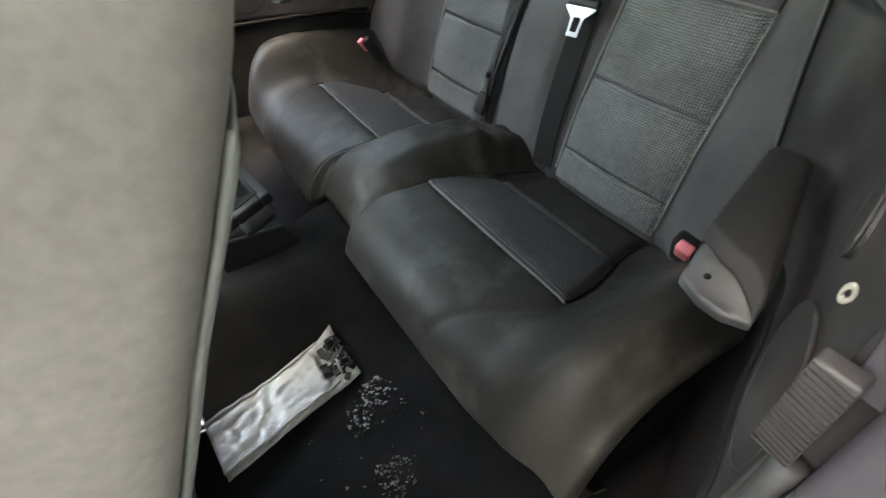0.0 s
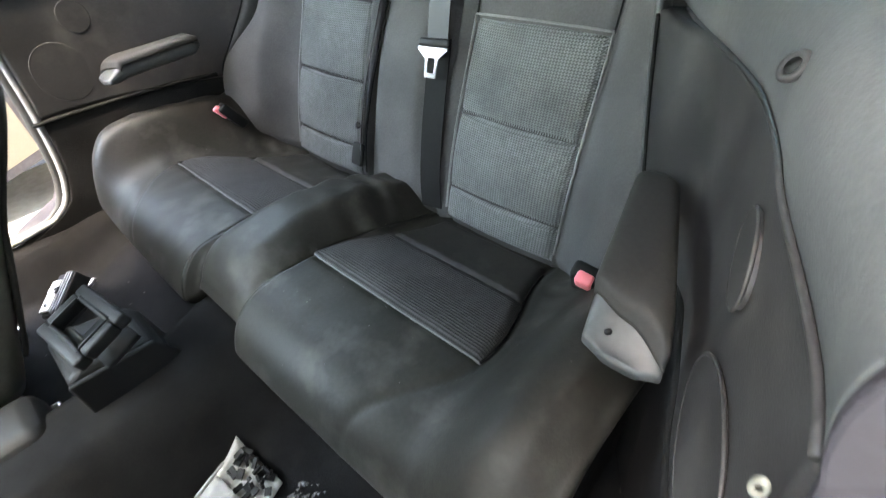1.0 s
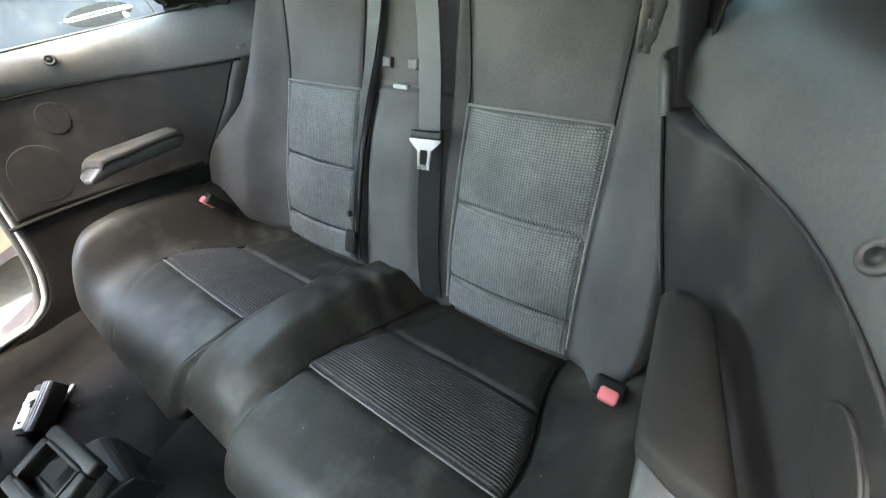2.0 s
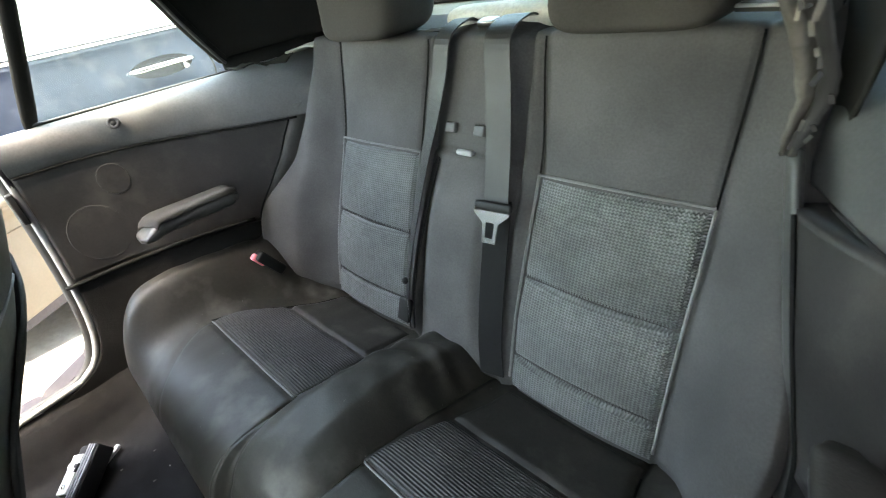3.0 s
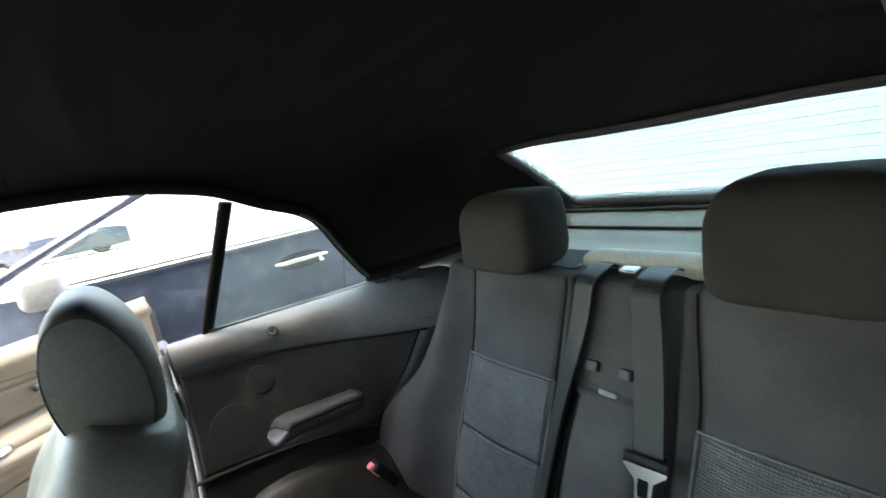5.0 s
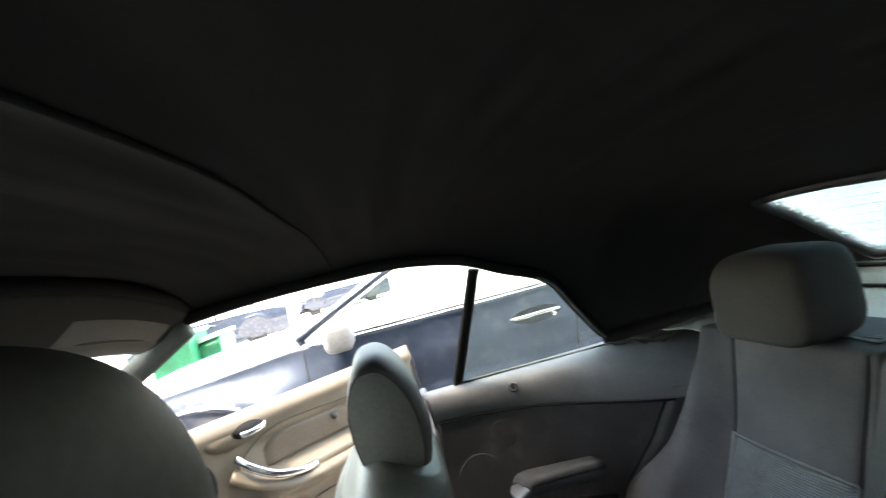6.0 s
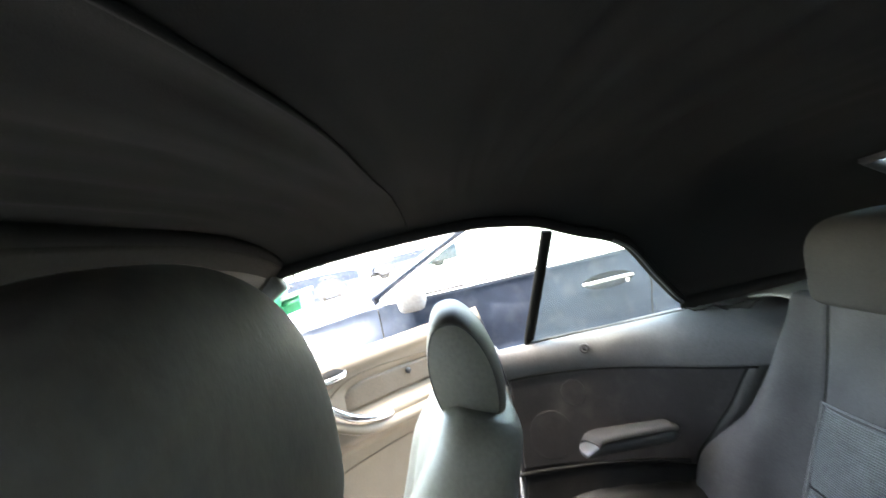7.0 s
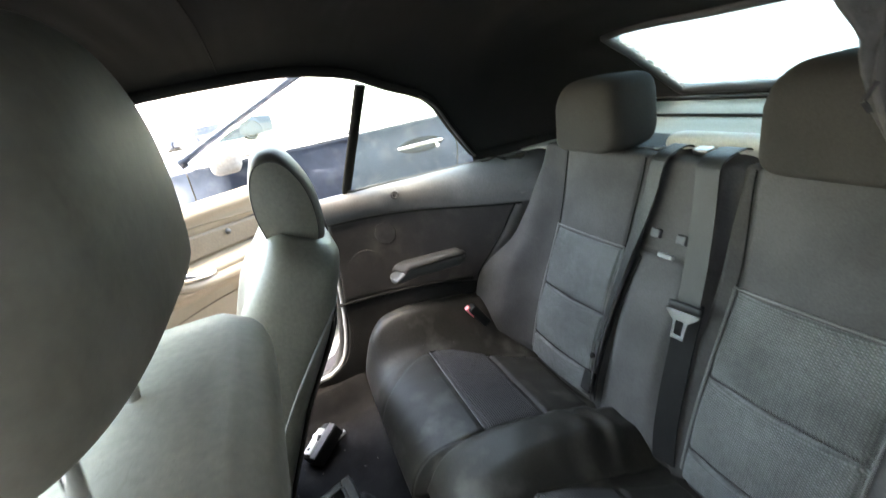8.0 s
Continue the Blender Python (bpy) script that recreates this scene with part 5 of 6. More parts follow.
for i, mat, r in ((7.5, BLACK, 0.004), (11.0, BLACK, 0.005)):
    a, c = SHELF[int(i)], SHELF[min(int(i) + 1, len(SHELF) - 1)]
    y, z = (a[0] + c[0]) / 2, (a[1] + c[1]) / 2
    part("shelf_seam", tube([shelf(x, int(i)) * 0.5 + shelf(x, int(i) + 1) * 0.5 + Vector((0, -0.002, 0.003)) for x in span(-0.62, 0.62, 40)], r, 6), mat, sh)


def roll(u, v):
    # padded roll over the through-loading hatch
    x = -0.128 + 0.256 * u
    r = 0.022 * (1 - (2 * u - 1) ** 8) ** 0.5
    return Vector((x, 0.262 + 1.5 * r * math.cos(v), 0.974 + r * math.sin(v)))


bm = grid(roll, span(0, 1, 50), span(0, 2 * math.pi, 25))
bmesh.ops.remove_doubles(bm, verts=bm.verts, dist=1e-5)
bmesh.ops.recalc_face_normals(bm, faces=bm.faces)
tagged(part("padded_roll", bm, CREAM), "cream padded roll lying on the parcel shelf", "padding")
def shelf_grille(tri, z, label):
    """A small slatted grille in a pale rim; tri: its outline in plan."""
    xs, yy = [p[0] for p in tri], [p[1] for p in tri]
    g = holder("shelf_grille", label, "grille", "shelf grilles", at=(sum(xs) / len(xs), sum(yy) / len(yy), z))
    part("mesh", prism(tri, 0.006, lambda a, b2, d: (a, b2, z + d)), BLACK, g, smooth=False)
    part("rim", tube([Vector((a, b2, z + 0.006)) for a, b2 in tri + tri[:1]], 0.0022, 6), SEAL, g, "pale plastic rim")
    n = 5
    for k in range(n):
        y = min(yy) + (max(yy) - min(yy)) * (k + 0.5) / n
        cut = []
        for (xa, ya), (xb, yb) in zip(tri, tri[1:] + tri[:1]):
            if (ya - y) * (yb - y) < 0:
                cut.append(xa + (xb - xa) * (y - ya) / (yb - ya))
        if len(cut) >= 2:
            part("slat", box(max(cut) - min(cut), 0.002, 0.003, Matrix.Translation(((max(cut) + min(cut)) / 2, y, z + 0.006))), TRIM, g, smooth=False)


shelf_grille([(0.366, 0.172), (0.424, 0.160), (0.416, 0.176), (0.402, 0.190), (0.386, 0.200), (0.366, 0.206)], 0.976, "small dark grille with a pale rim beside the headrest")
for sd in (-1, 1):
    shelf_grille([(sd * 0.140, 0.238), (sd * 0.200, 0.240), (sd * 0.200, 0.282), (sd * 0.140, 0.280)], 0.955, "small slatted air grille in the parcel shelf")

# ---- seat belts ----
def strap(points, n=60):
    return spline([Vector(p) for p in points], n)


belt = holder("seat_belt", "grey seat belt webbing drawn down across the bench", "seat belt", "rear belts", at=(-0.06, 0.22, 0.95))
run = [back_point(x, z, o) for x, z, o in ((-0.054, 0.950, 0.032), (-0.062, 0.890, 0.034), (-0.074, 0.830, 0.034), (-0.090, 0.755, 0.034), (-0.098, 0.660, 0.034), (-0.103, 0.58, 0.033), (-0.107, 0.50, 0.030), (-0.112, 0.44, 0.02))]
pts = strap([(-0.062, 0.262, 0.955), (-0.058, 0.232, 0.975), (-0.054, 0.205, 0.980)] + run)
part("webbing", band(pts, [Vector((1, -0.25 - 0.5 * smooth(0.35, 0.8, i / 59), 0.05)).normalized() for i in range(60)], 0.0235), WEB, belt, smooth=False)
pts = strap([back_point(x, z, o) for x, z, o in ((-0.066, 0.765, 0.024), (-0.080, 0.68, 0.026), (-0.089, 0.60, 0.026), (-0.096, 0.51, 0.024), (-0.104, 0.44, 0.015))])
part("return_webbing", band(pts, (1, -0.75, 0.05), 0.018), WEB_SHADED, belt, "return run of the belt, shade put into its colour", smooth=False)
part("belt_stop", disc(0.007, 0.008, Matrix.Translation(back_point(-0.105, 0.535, 0.040)) @ Matrix.Rotation(radians(70), 4, "X"), 16, 0.002), BLACK, belt)
part("belt_anchor", box(0.034, 0.012, 0.05, Matrix.Translation(back_point(-0.110, 0.472, 0.034)) @ Matrix.Rotation(radians(-23), 4, "X"), 0.005), BLACK, belt)

belt2 = holder("seat_belt", "grey seat belt hanging with its metal tongue at rest", "seat belt", "rear belts", at=(0.05, 0.22, 0.95))
pts = strap([(0.062, 0.262, 0.955), (0.060, 0.232, 0.976), (0.059, 0.205, 0.981)] + [back_point(x, z, o) for x, z, o in ((0.060, 0.950, 0.033), (0.067, 0.880, 0.036), (0.074, 0.810, 0.036), (0.081, 0.735, 0.035), (0.085, 0.700, 0.034))])
part("webbing", band(pts, (1, 0.05, 0), 0.0235), WEB, belt2, smooth=False)
pts = strap([back_point(x, z, o) for x, z, o in ((0.085, 0.718, 0.030), (0.090, 0.64, 0.026), (0.096, 0.561, 0.024), (0.100, 0.48, 0.02), (0.102, 0.42, 0.01))])
part("lower_webbing", band(pts, (1, 0.25, 0), 0.0225), WEB_SHADED, belt2, "lower run of the belt, shade put into its colour", smooth=False)
tm = Matrix.Translation(back_point(0.089, 0.696, 0.046)) @ Matrix.Scale(0.95, 4) @ Matrix.Rotation(radians(-23), 4, "X") @ Matrix.Rotation(radians(-4), 4, "Y")
tg = part("tongue", box(0.076, 0.012, 0.016, tm @ Matrix.Translation((0, 0, 0.016)), 0.005), BLACK, belt2, "black plastic tongue grip")
# steel blade: funnel-shaped shoulders round a slot
bm = bmesh.new()
outer = ((-0.037, 0.008), (0.037, 0.008), (0.036, 0.003), (0.016, -0.013), (0.014, -0.046), (-0.014, -0.046), (-0.016, -0.013), (-0.036, 0.003))
slot = ((-0.008, -0.011), (0.008, -0.011), (0.0085, -0.013), (0.009, -0.018), (0.008, -0.037), (-0.008, -0.037), (-0.009, -0.018), (-0.0085, -0.013))
lo, hi = ([bm.verts.new(tm @ Vector((x, -0.004, z))) for x, z in loop] for loop in (outer, slot))
for i in range(8):
    j = (i + 1) % 8
    bm.faces.new((lo[i], lo[j], hi[j], hi[i]))
bmesh.ops.recalc_face_normals(bm, faces=bm.faces)
solid(part("tongue_blade", bm, BRIGHT, tg, "bright steel blade with a slot", smooth=False), 0.003, 0)

hatch = part("hatch_plate", box(0.034, 0.022, 0.010, Matrix.Translation((0.0, 0.212, 0.974)) @ Matrix.Rotation(radians(10), 4, "X"), 0.003), BRIGHT)
tagged(hatch, "small bright metal lock plate at the top of the backrest", "lock plate")

for sd in (-1, 1):
    bk = holder("belt_buckle", "red-buttoned seat belt buckle standing at the bench's side", "buckle", "buckles", at=(sd * 0.50, -0.10, 0.46))
    m = Matrix.Translation((sd * 0.500, -0.096, 0.520)) @ Matrix.Rotation(radians(32), 4, "X") @ Matrix.Rotation(radians(sd * 12), 4, "Y")
    part("housing", box(0.040, 0.026, 0.075, m, 0.007), BLACK, bk)
    part("button", box(0.023, 0.017, 0.034, m @ Matrix.Translation((sd * 0.002, -0.009, 0.026)), 0.004), RED, bk, "bright red release button")

# ---- console between the front seats ----
con = holder("centre_console", "dark plastic console end with an empty ashtray recess", "console", at=(-0.01, -0.60, 0.3))
cm = Matrix.Translation((0.0, -0.595, 0.53)) @ Matrix.Rotation(radians(8), 4, "Z") @ Matrix.Rotation(radians(16), 4, "X")


def frame_of(w, l, t, h):
    """A rectangular frame, t thick in plan."""
    bm = bmesh.new()
    for sx, sy, px, py in ((w, t, 0, (l - t) / 2), (w, t, 0, -(l - t) / 2), (t, l - 2 * t, (w - t) / 2, 0), (t, l - 2 * t, -(w - t) / 2, 0)):
        q = box(sx, sy, h, cm @ Matrix.Translation((px, py, 0)), 0.004, 2)
        me = bpy.data.meshes.new("tmp")
        q.to_mesh(me)
        q.free()
        bm.from_mesh(me)
        bpy.data.meshes.remove(me)
    return bm


part("ashtray_frame", frame_of(0.122, 0.086, 0.018, 0.02), BLACK, con, "dark worn plastic frame")
part("ashtray_inner_frame", frame_of(0.088, 0.052, 0.002, 0.022), BLACK, con, "thin inner edge")
part("ashtray_well", box(0.09, 0.055, 0.01, cm @ Matrix.Translation((0, 0, -0.045))), BLACK, con)
part("ashtray_hinge", box(0.08, 0.012, 0.010, cm @ Matrix.Translation((0, -0.02, -0.012)), 0.004), TRIM, con)
prof = [(-0.545, 0.462), (-0.53, 0.44), (-0.515, 0.36), (-0.505, 0.30), (-0.50, 0.24), (-0.66, 0.24), (-0.66, 0.475), (-0.64, 0.484)]
rounded(part("console_end", prism(prof, 0.128, lambda a, b2, d: (-0.132 + d, a, b2 - 0.022)), BLACK, con, "sloping console end", smooth=False), 0.012)
rounded(part("console_flank", prism([(-0.485, 0.33), (-0.54, 0.445), (-0.66, 0.455), (-0.66, 0.30)], 0.010, lambda a, b2, d: (-0.002 + d, a, b2)), BLACK, con, smooth=False), 0.004)
rounded(part("console_body", box(0.12, 0.76, 0.17, Matrix.Translation((-0.07, -1.09, 0.32)), 0.03), BLACK, con, "dark console between the seats"), 0.01)

# ---- things on the floor ----
pk = holder("plastic_packet", "crumpled clear plastic packet lying on the dark carpet", "packaging", at=(0.15, -0.63, 0.16))
ca, cb, cd = Vector((0.121, -0.532, 0)), Vector((0.230, -0.522, 0)), Vector((0.190, -0.785, 0))


def packet(h, k):
    def f(u, v):
        p = ca + (cb - ca) * u + (cd - ca) * v
        z = floor_z(p.x, p.y) + h + 0.012 * v + 0.006 * abs(noise.noise((u * 3, v * 4, k))) + 0.005 * noise.noise((u * 9, v * 14, k))
        return Vector((p.x, p.y, z + 0.006))
    return f


part("backing", solid_grid(packet(0.004, 1.0), span(0, 1, 18), span(0, 1, 30), 0.002), SHEET, pk, "pale crumpled backing sheet")
cl = part("film", solid_grid(packet(0.016, 4.0), span(0.06, 0.94, 24), span(0.22, 1, 36), 0.001), CLEAR, pk, "clear crinkled film")
cl.visible_shadow = False
edge = packet(0.018, 4.0)
for a in (0.05, 0.95):
    part("folded_edge", tube([edge(a, v) for v in span(0.15, 1.0, 24)], 0.003, 6), SHEET, pk)
bm = bmesh.new()
random.seed(5)
for k in range(26):
    u, v = random.uniform(0.05, 0.95), random.uniform(0.0, 0.2)
    p = packet(0.012, 1.0)(u, v)
    q = box(random.uniform(0.006, 0.02), random.uniform(0.004, 0.012), 0.004, Matrix.Translation(p) @ Euler((random.uniform(-0.6, 0.6), random.uniform(-0.6, 0.6), random.uniform(0, 6))).to_matrix().to_4x4())
    me = bpy.data.meshes.new("tmp")
    q.to_mesh(me)
    q.free()
    bm.from_mesh(me)
    bpy.data.meshes.remove(me)
part("black_print", bm, BLACK, pk, "torn black printed end", smooth=False)

lb = holder("loose_bracket", "white plastic bracket in a black frame on the carpet", "car part", at=(-0.55, -0.62, 0.2))
bz = floor_z(-0.55, -0.62)
m = Matrix.Translation((-0.552, -0.622, bz + 0.036)) @ Matrix.Scale(0.80, 4) @ Euler((radians(20), radians(-15), radians(35))).to_matrix().to_4x4()
part("frame", box(0.075, 0.14, 0.05, m, 0.006), BLACK, lb)
part("plate", box(0.040, 0.10, 0.008, m @ Matrix.Translation((-0.012, -0.008, 0.032)), 0.002), CREAM, lb, "white slotted plate")
part("slot", box(0.018, 0.010, 0.004, m @ Matrix.Translation((0.002, 0.012, 0.0355))), BLACK, lb)
part("slot", box(0.008, 0.022, 0.004, m @ Matrix.Translation((0.006, 0.006, 0.0355))), BLACK, lb)
part("screw", disc(0.006, 0.005, m @ Matrix.Translation((-0.012, -0.040, 0.037)), 16, 0.001), STEEL, lb)
part("screw", disc(0.008, 0.006, m @ Matrix.Translation((-0.046, 0.018, 0.024)), 16, 0.001), WHITE, lb)
for k in range(3):
    part("rail", box(0.004, 0.135, 0.010, m @ Matrix.Translation((0.016 + 0.008 * k, 0, 0.030 - 0.002 * k)), 0.001), SEAL, lb, "grey edge rail")
part("clip", box(0.012, 0.06, 0.01, Matrix.Translation((-0.590, -0.580, bz + 0.010)) @ Euler((0.1, 0, 0.5)).to_matrix().to_4x4(), 0.003), SEAL, lb)

# crumbs and grit on the carpet
verts, faces = [], []
random.seed(11)
def crumb(x, y, s, z=None):
    z = floor_z(x, y) + 0.004 if z is None else z
    i = len(verts)
    for dx, dy, dz in ((-1, -1, 0), (1, -1, 0.2), (0.3, 1, 0), (0, 0, 1)):
        verts.append((x + s * dx * random.uniform(0.5, 1.1), y + s * dy * random.uniform(0.5, 1.1), z + s * dz * 0.6))
    faces.extend(((i, i + 1, i + 3), (i + 1, i + 2, i + 3), (i + 2, i, i + 3), (i, i + 2, i + 1)))
for cx, cy, rr, n in ((0.278, -0.518, 0.030, 60), (0.310, -0.560, 0.030, 50), (0.425, -0.555, 0.034, 90), (0.34, -0.56, 0.10, 25), (-0.45, -0.62, 0.15, 12)):
    for k in range(n):
        a, r = random.uniform(0, 6.28), rr * math.sqrt(random.random())
        crumb(cx + r * math.cos(a), cy + r * math.sin(a), random.uniform(0.001, 0.0045))
me = bpy.data.meshes.new("debris")
me.from_pydata(verts, [], faces)
me.materials.append(GRIT)
tagged(new("debris", me), "pale grit and fragments scattered on the carpet", "debris", kind="stuff")

# dust specks on the seats
verts, faces = [], []
for k in range(150):
    sdx = random.choice((-1, 1))
    x, v = sdx * random.uniform(0.02, 0.6), random.uniform(0.1, 0.8)
    p = cushion_point(x, v)
    crumb(p.x, p.y, random.uniform(0.0006, 0.0016), p.z + 0.001)
me = bpy.data.meshes.new("lint")
me.from_pydata(verts, [], faces)
me.materials.append(GRIT)
tagged(new("lint", me), "small pale lint specks on the black leather", "lint", kind="stuff")

# ---- windscreen header, visor, pillar ----
def header(x, v):
    k = (abs(x) / 0.55) ** 2
    y = -0.905 + 0.010 * k - 0.10 * v
    z = 1.338 - 0.058 * k ** 1.4 - (0.085 - 0.03 * k) * v - 0.012 * math.sin(v * math.pi)
    return Vector((x, y, z))


hdr = solid(part("trim_header", grid(header, span(-0.555, 0.555, 60), span(0, 1, 16)), HEADER_CLOTH), 0.02, 1)
tagged(hdr, "dark padded windscreen header", "header trim", kind="structure")
part("header_roll", tube([header(x, 0.0) + Vector((0, 0.004, -0.002)) for x in span(-0.555, 0.555, 50)], 0.016, 10), LINING, hdr, "dark rolled edge")
for sd in (-1, 1):
    vz = holder("sun_visor", "folded grey-brown sun visor under the header", "sun visor", "sun visors", at=(sd * 0.33, -1.0, 1.25))
    def visor(u, v):
        x = sd * (0.215 + 0.325 * u)
        p = header(x, 0.10 + 0.84 * v)
        e = smooth(0, 0.08, u) * smooth(0, 0.08, 1 - u) * smooth(0, 0.2, v) * smooth(0, 0.2, 1 - v)
        return p + Vector((0, 0.006, -0.008 - 0.010 * e - 0.006 * smooth(0.56, 0.60, v)))
    part("visor_pad", solid_grid(visor, span(0, 1, 40), span(0, 1, 24), 0.004), VISOR, vz)
    part("visor_gap", tube([visor(u, 0.57) + Vector((0, 0.003, 0.001)) for u in span(0.16, 0.88, 24)], lambda t: 0.0045 * (1 - (2 * t - 1) ** 6), 8), BLACK, vz, "dark slot across the visor")
    part("visor_clip", disc(0.012, 0.010, Matrix.Translation(header(sd * 0.18, 0.86) + Vector((0, 0.008, -0.006))) @ Matrix.Rotation(radians(60), 4, "X") @ Matrix.Diagonal((1.4, 0.6, 1, 1)), 20, 0.003), SEAL, vz, "pale visor clip")
    pil = part("trim_pillar", tube(spline([(sd * 0.548, -0.895, 1.238), (sd * 0.592, -1.04, 1.160), (sd * 0.655, -1.28, 1.03), (sd * 0.715, -1.52, 0.91)], 24), 0.019, 12, 1.4), PILLAR)
    tagged(pil, "grey windscreen pillar trim", "pillar", kind="structure")
ws = part("window_2", grid(lambda x, v: (x * (1 + 0.25 * v), -0.985 + 0.03 * (abs(x) / 0.55) ** 2 - 0.65 * v, 1.245 - 0.04 * (abs(x) / 0.55) ** 2 - 0.35 * v), span(-0.55, 0.55, 24), span(0, 1, 10)), GLASS)
ws.visible_shadow = False
tagged(ws, "clear windscreen", "windscreen", kind="structure")
dash = part("wall_front", pad(lambda x, v: (x, -1.62 + 0.28 * v, 0.88 - 0.25 * v ** 3), span(-0.72, 0.72, 24), span(0, 1, 12), (0, -0.1, -1), 0.5), BLACK)
tagged(dash, "plain dark dashboard closing the front", "dashboard", kind="structure")

# ---- torn hood lining hanging at the near side ----
tl = holder("torn_lining", "torn dark strip of hood lining hanging beside the bench", "torn cloth", at=(0.5, 0.05, 1.2))
pts = strap([(0.475, -0.17, 1.31), (0.470, -0.16, 1.24), (0.462, -0.15, 1.175), (0.456, -0.14, 1.125), (0.468, -0.09, 1.04), (0.480, -0.03, 0.965), (0.469, -0.01, 0.905)], 60)
wide = [(0.0, 0.085), (0.16, 0.062), (0.27, 0.032), (0.38, 0.012), (0.55, 0.010), (0.8, 0.010), (1.0, 0.004)]
bm = bmesh.new()
rings = []
for i, p in enumerate(pts):
    w = curve_table(wide, i / 59) * (1 + 0.10 * noise.noise((i * 0.3, 0, 0)))
    rings.append([bm.verts.new(p + Vector((c * w + 0.002 * noise.noise((i * 0.4, c * 2, 1)), 0.35 * c * w + 0.006 * math.sin(c * 4 + i * 0.15) + 0.004 * noise.noise((i * 0.25, c * 3, 6)), 0))) for c in span(-1, 1, 15)])
for a, b3 in zip(rings, rings[1:]):
    for j in range(14):
        bm.faces.new((a[j], a[j + 1], b3[j + 1], b3[j]))
solid(part("strip", bm, TORN, tl, "stained grey hood cloth, torn to a strap"), 0.003, 0)
edge = [p + Vector((0.75 * curve_table(wide, i / 59), -0.004, 0)) for i, p in enumerate(pts)][22:]
part("rubber_edge", tube(edge, lambda t: 0.010 * (1 - 0.55 * t) + 0.003 * noise.noise((t * 22, 0, 1)), 8, 0.5), RUBBER, tl, "black rubberised edge")
random.seed(3)
for k in range(24):
    p = pts[random.randrange(24, 59)] + Vector((random.uniform(-0.004, 0.012), -0.012 + random.uniform(-0.004, 0.004), random.uniform(-0.01, 0.01)))
    part("scrap", box(random.uniform(0.002, 0.004), 0.0012, random.uniform(0.005, 0.014), Matrix.Translation(p) @ Euler((random.uniform(-0.5, 0.5), random.uniform(-0.6, 0.6), random.uniform(-0.5, 0.5))).to_matrix().to_4x4()), TORN if k % 3 == 0 else TRIM_CLOTH, tl, smooth=False)

# side lining of the hood, drawn down behind the quarter window to the shelf's corner
def side_lining(y, v):
    return Vector((0.497 - 0.13 * smooth(0.10, 0.46, y) + 0.05 * v + 0.004 * noise.noise((y * 16, v * 3, 5)), y + 0.03 * v, 0.865 + 0.38 * v))


sl = part("hood_side_lining", solid_grid(side_lining, span(0.15, 0.44, 24), span(0, 1, 20), 0.004), LINING)
tagged(sl, "dark hood side lining drawn down to the shelf corner", "hood lining")

# slack hood cloth hanging over the near quarter window
def slack(y, v):
    z = 0.940 + 0.012 * math.sin(y * 60) + (roof_edge(y) + 0.05 - 0.940) * v if roof_edge(y) > 0.95 else 0.93 + 0.10 * v
    return Vector((side_x(0.92) - 0.045 - 0.05 * v - 0.012 * noise.noise((y * 18, v * 3, 2)), y, z))


hc = part("hood_cloth", solid_grid(slack, span(-0.17, 0.16, 50), span(0, 1, 20), 0.003), LINING)
tagged(hc, "slack black hood cloth hanging over the quarter window", "hood cloth")

# torn corner of the hood at the quarter windows
for sd in (-1, 1):
    def flap(u, v):
        """A short torn tongue of cloth, lifted off the cap."""
        y = 0.045 + 0.115 * u
        lift = 0.010 * math.sin(u * 7.0) * smooth(0.1, 0.5, u)
        return Vector((sd * (0.672 - 0.075 * u - 0.026 * v), y + 0.012 * v, 0.934 + lift * (0.4 + v) - 0.004 * v + 0.003 * noise.noise((u * 9, v * 3, sd))))
    fl2 = part("hood_flap", solid_grid(flap, span(0, 1, 24), span(0, 1, 6), 0.0025), LINING)
    tagged(fl2, "torn dark tongue of hood lining at the window corner", "hood flap", "hood flaps")
    gut = part("trim_hood_gutter", solid_grid(lambda y, v: Vector((sd * (0.715 + 0.012 * v), y, 0.885 + 0.065 * v)), span(0.06, 0.60, 24), span(0, 1, 4), 0.004), LINING)
    tagged(gut, "dark hood lining tucked in behind the side trim", "hood lining", kind="structure")

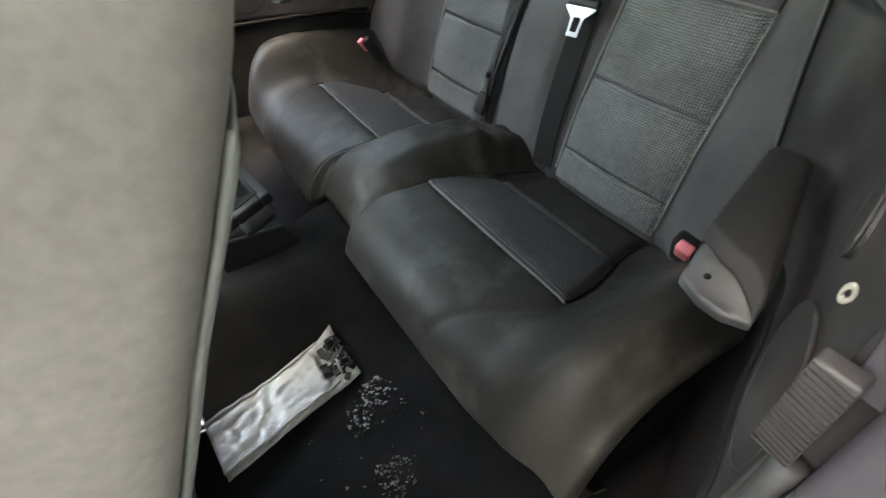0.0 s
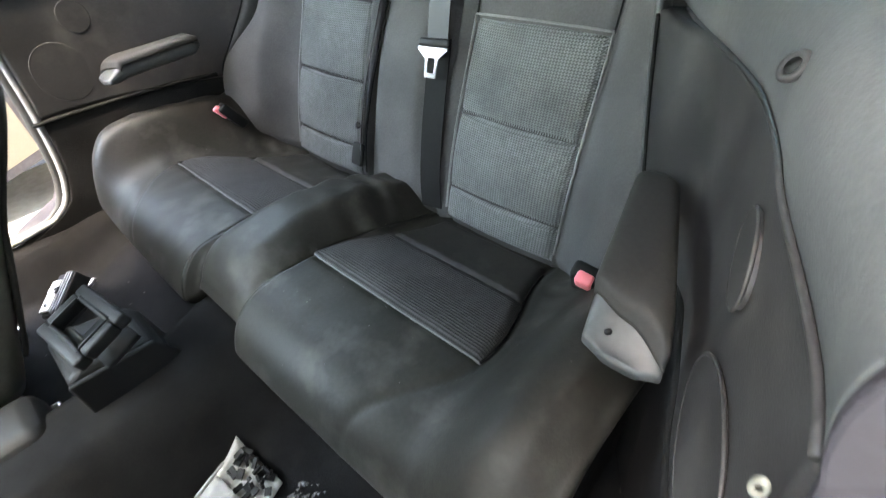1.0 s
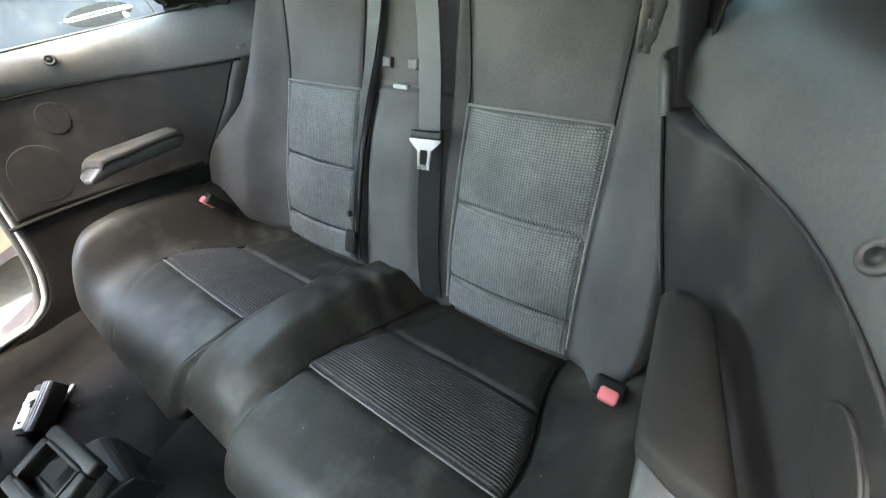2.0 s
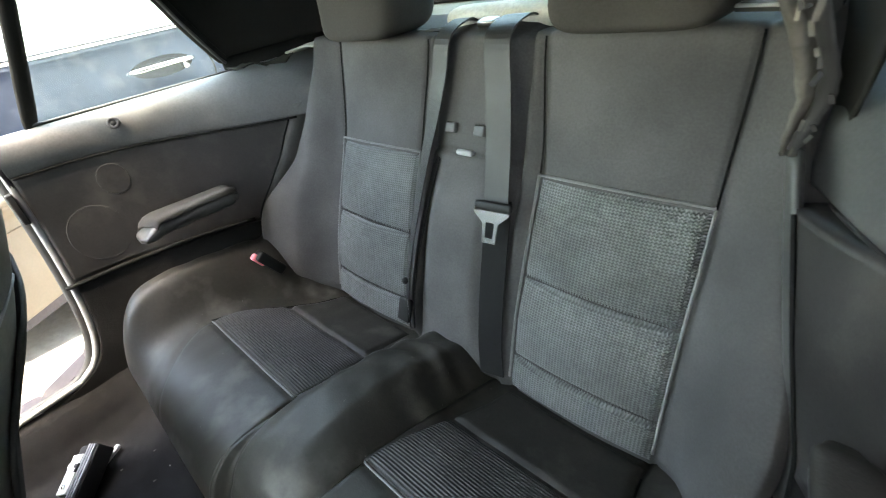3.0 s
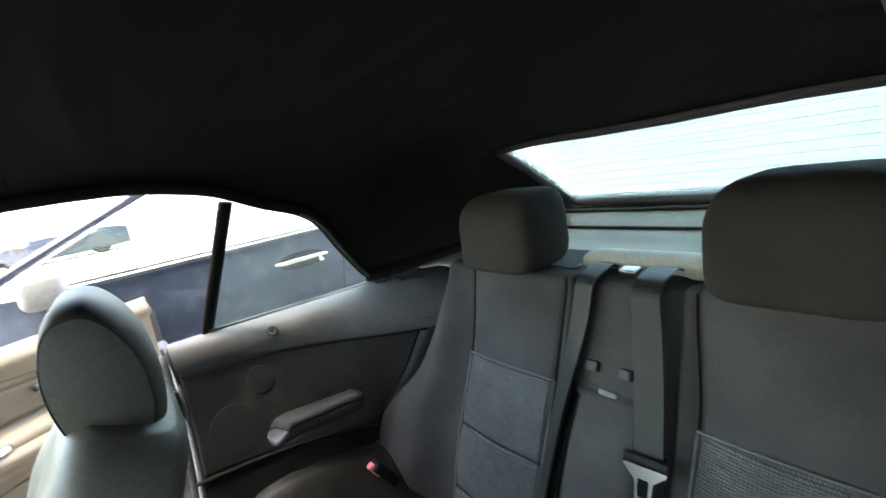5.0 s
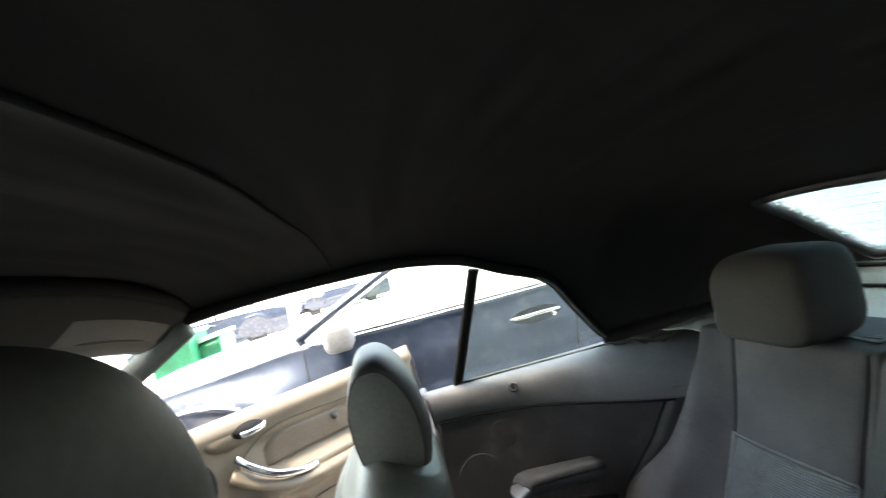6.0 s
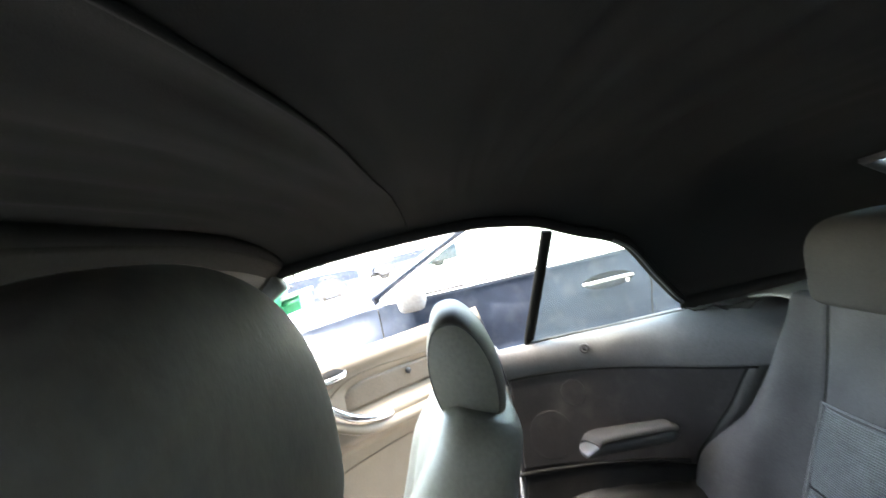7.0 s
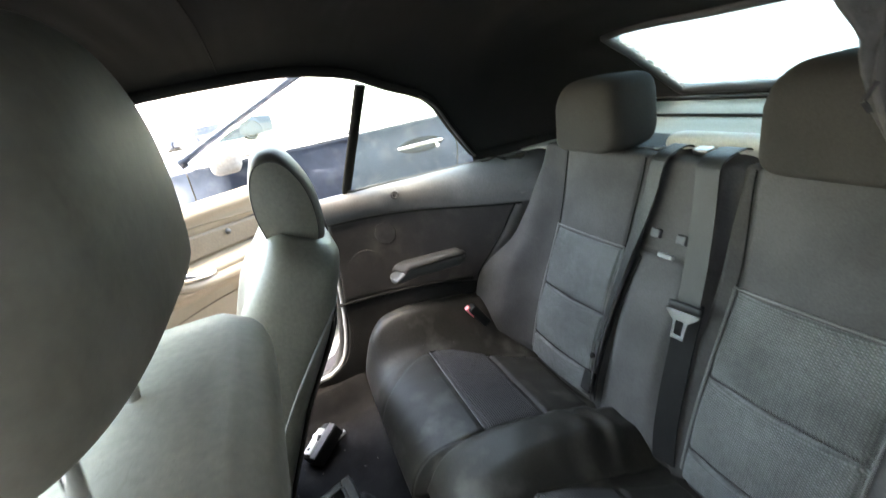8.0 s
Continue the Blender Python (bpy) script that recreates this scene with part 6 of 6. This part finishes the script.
# ---- yard: bin, far cars, wall ----
def waste_bin(x, y, width, height, rise, label):
    """A bin whose pale lid slopes up towards its hinge."""
    bn = holder("waste_bin", label, "bin", "bins in the yard", at=(x - 0.3, y, 0))
    w = width / 2
    part("tub", prism([(-0.85 * w, 0.0), (0.85 * w, 0.0), (w, height + rise), (-w, height)], 0.55, lambda a, b2, d: (x - d, y + a, b2), 0.015), GREEN, bn, "bright green tub", smooth=False)
    part("lid", prism([(-w - 0.03, height), (w + 0.02, height + rise), (w + 0.02, height + rise + 0.05), (-w - 0.03, height + 0.05)], 0.61, lambda a, b2, d: (x + 0.03 - d, y + a, b2 + 0.004), 0.012), MINT, bn, "pale mint lid", smooth=False)
    part("rim", tube([(x + 0.012, y - w - 0.01, height - 0.05), (x + 0.012, y + w + 0.01, height + rise - 0.05)], 0.018, 8), GREEN, bn)
    for k in (-1, 1):
        part("wheel", disc(0.09, 0.05, Matrix.Translation((x - 0.50, y + k * (0.85 * w - 0.03), 0.09)) @ Matrix.Rotation(radians(90), 4, "X"), 20, 0.01), TYRE, bn)


waste_bin(-4.70, -2.66, 0.40, 0.94, 0.15, "green bin with a sloping mint lid in the bright yard")
waste_bin(-4.95, -2.36, 0.22, 0.96, 0.04, "narrow green bin beside the larger one")
# boards leaning on a low trestle
for dx, dy, h, mat, label in ((0.0, 0.0, 0.74, BLUE, "faded blue board leaning in the yard"), (0.05, 0.16, 0.80, WHITE, "white board leaning in the yard"), (-0.06, -0.17, 0.68, BLACK, "dark board leaning in the yard")):
    bd = part("leaning_board", box(0.03, 0.13, h, Matrix.Translation((-4.02 + dx, -2.74 + dy, h / 2 - 0.004)) @ Euler((radians(8), radians(-6), 0)).to_matrix().to_4x4(), 0.004), mat, smooth=False)
    tagged(bd, label, "board", "leaning boards")
# white van behind
vn = holder("parked_van", "white van with a grey window band and red lamp", "van", at=(-4.4, 4.4, 0))
part("body", box(2.6, 1.9, 1.75, Matrix.Translation((-4.45, 4.46, 1.25)), 0.12, 3), WHITE, vn, "white van body")
part("window_band", box(0.55, 0.02, 0.11, Matrix.Translation((-3.52, 3.508, 1.07)), 0.004), GLASS_BAND, vn, "grey window")
part("tail_lamp", box(0.20, 0.03, 0.10, Matrix.Translation((-3.26, 3.505, 1.02)), 0.01), RED, vn, "red tail lamp")
part("bumper", box(2.5, 0.10, 0.16, Matrix.Translation((-4.45, 3.50, 0.55)), 0.04), SILVER, vn)
for x in (-5.5, -3.4):
    part("wheel", ring(0.24, 0.08, Matrix.Translation((x, 4.1, 0.32)) @ Matrix.Rotation(radians(90), 4, "Y"), 32, 10), TYRE, vn)
for x, y, rz in ((-15.3, -5.9, 14), (-24.1, -2.3, 7)):
    copy_thing(neighbour, Matrix.Translation((x, y, 0)) @ Matrix.Rotation(radians(rz), 4, "Z"))
wl = part("backdrop", prism([(-34, 0), (44, 0), (44, 4.6), (-34, 4.6)], 0.3, lambda a, b2, d: (-32 - d, a - 10, b2)), BUILDING, smooth=False)
tagged(wl, "pale rendered yard wall far behind the parked cars", "wall", kind="structure")
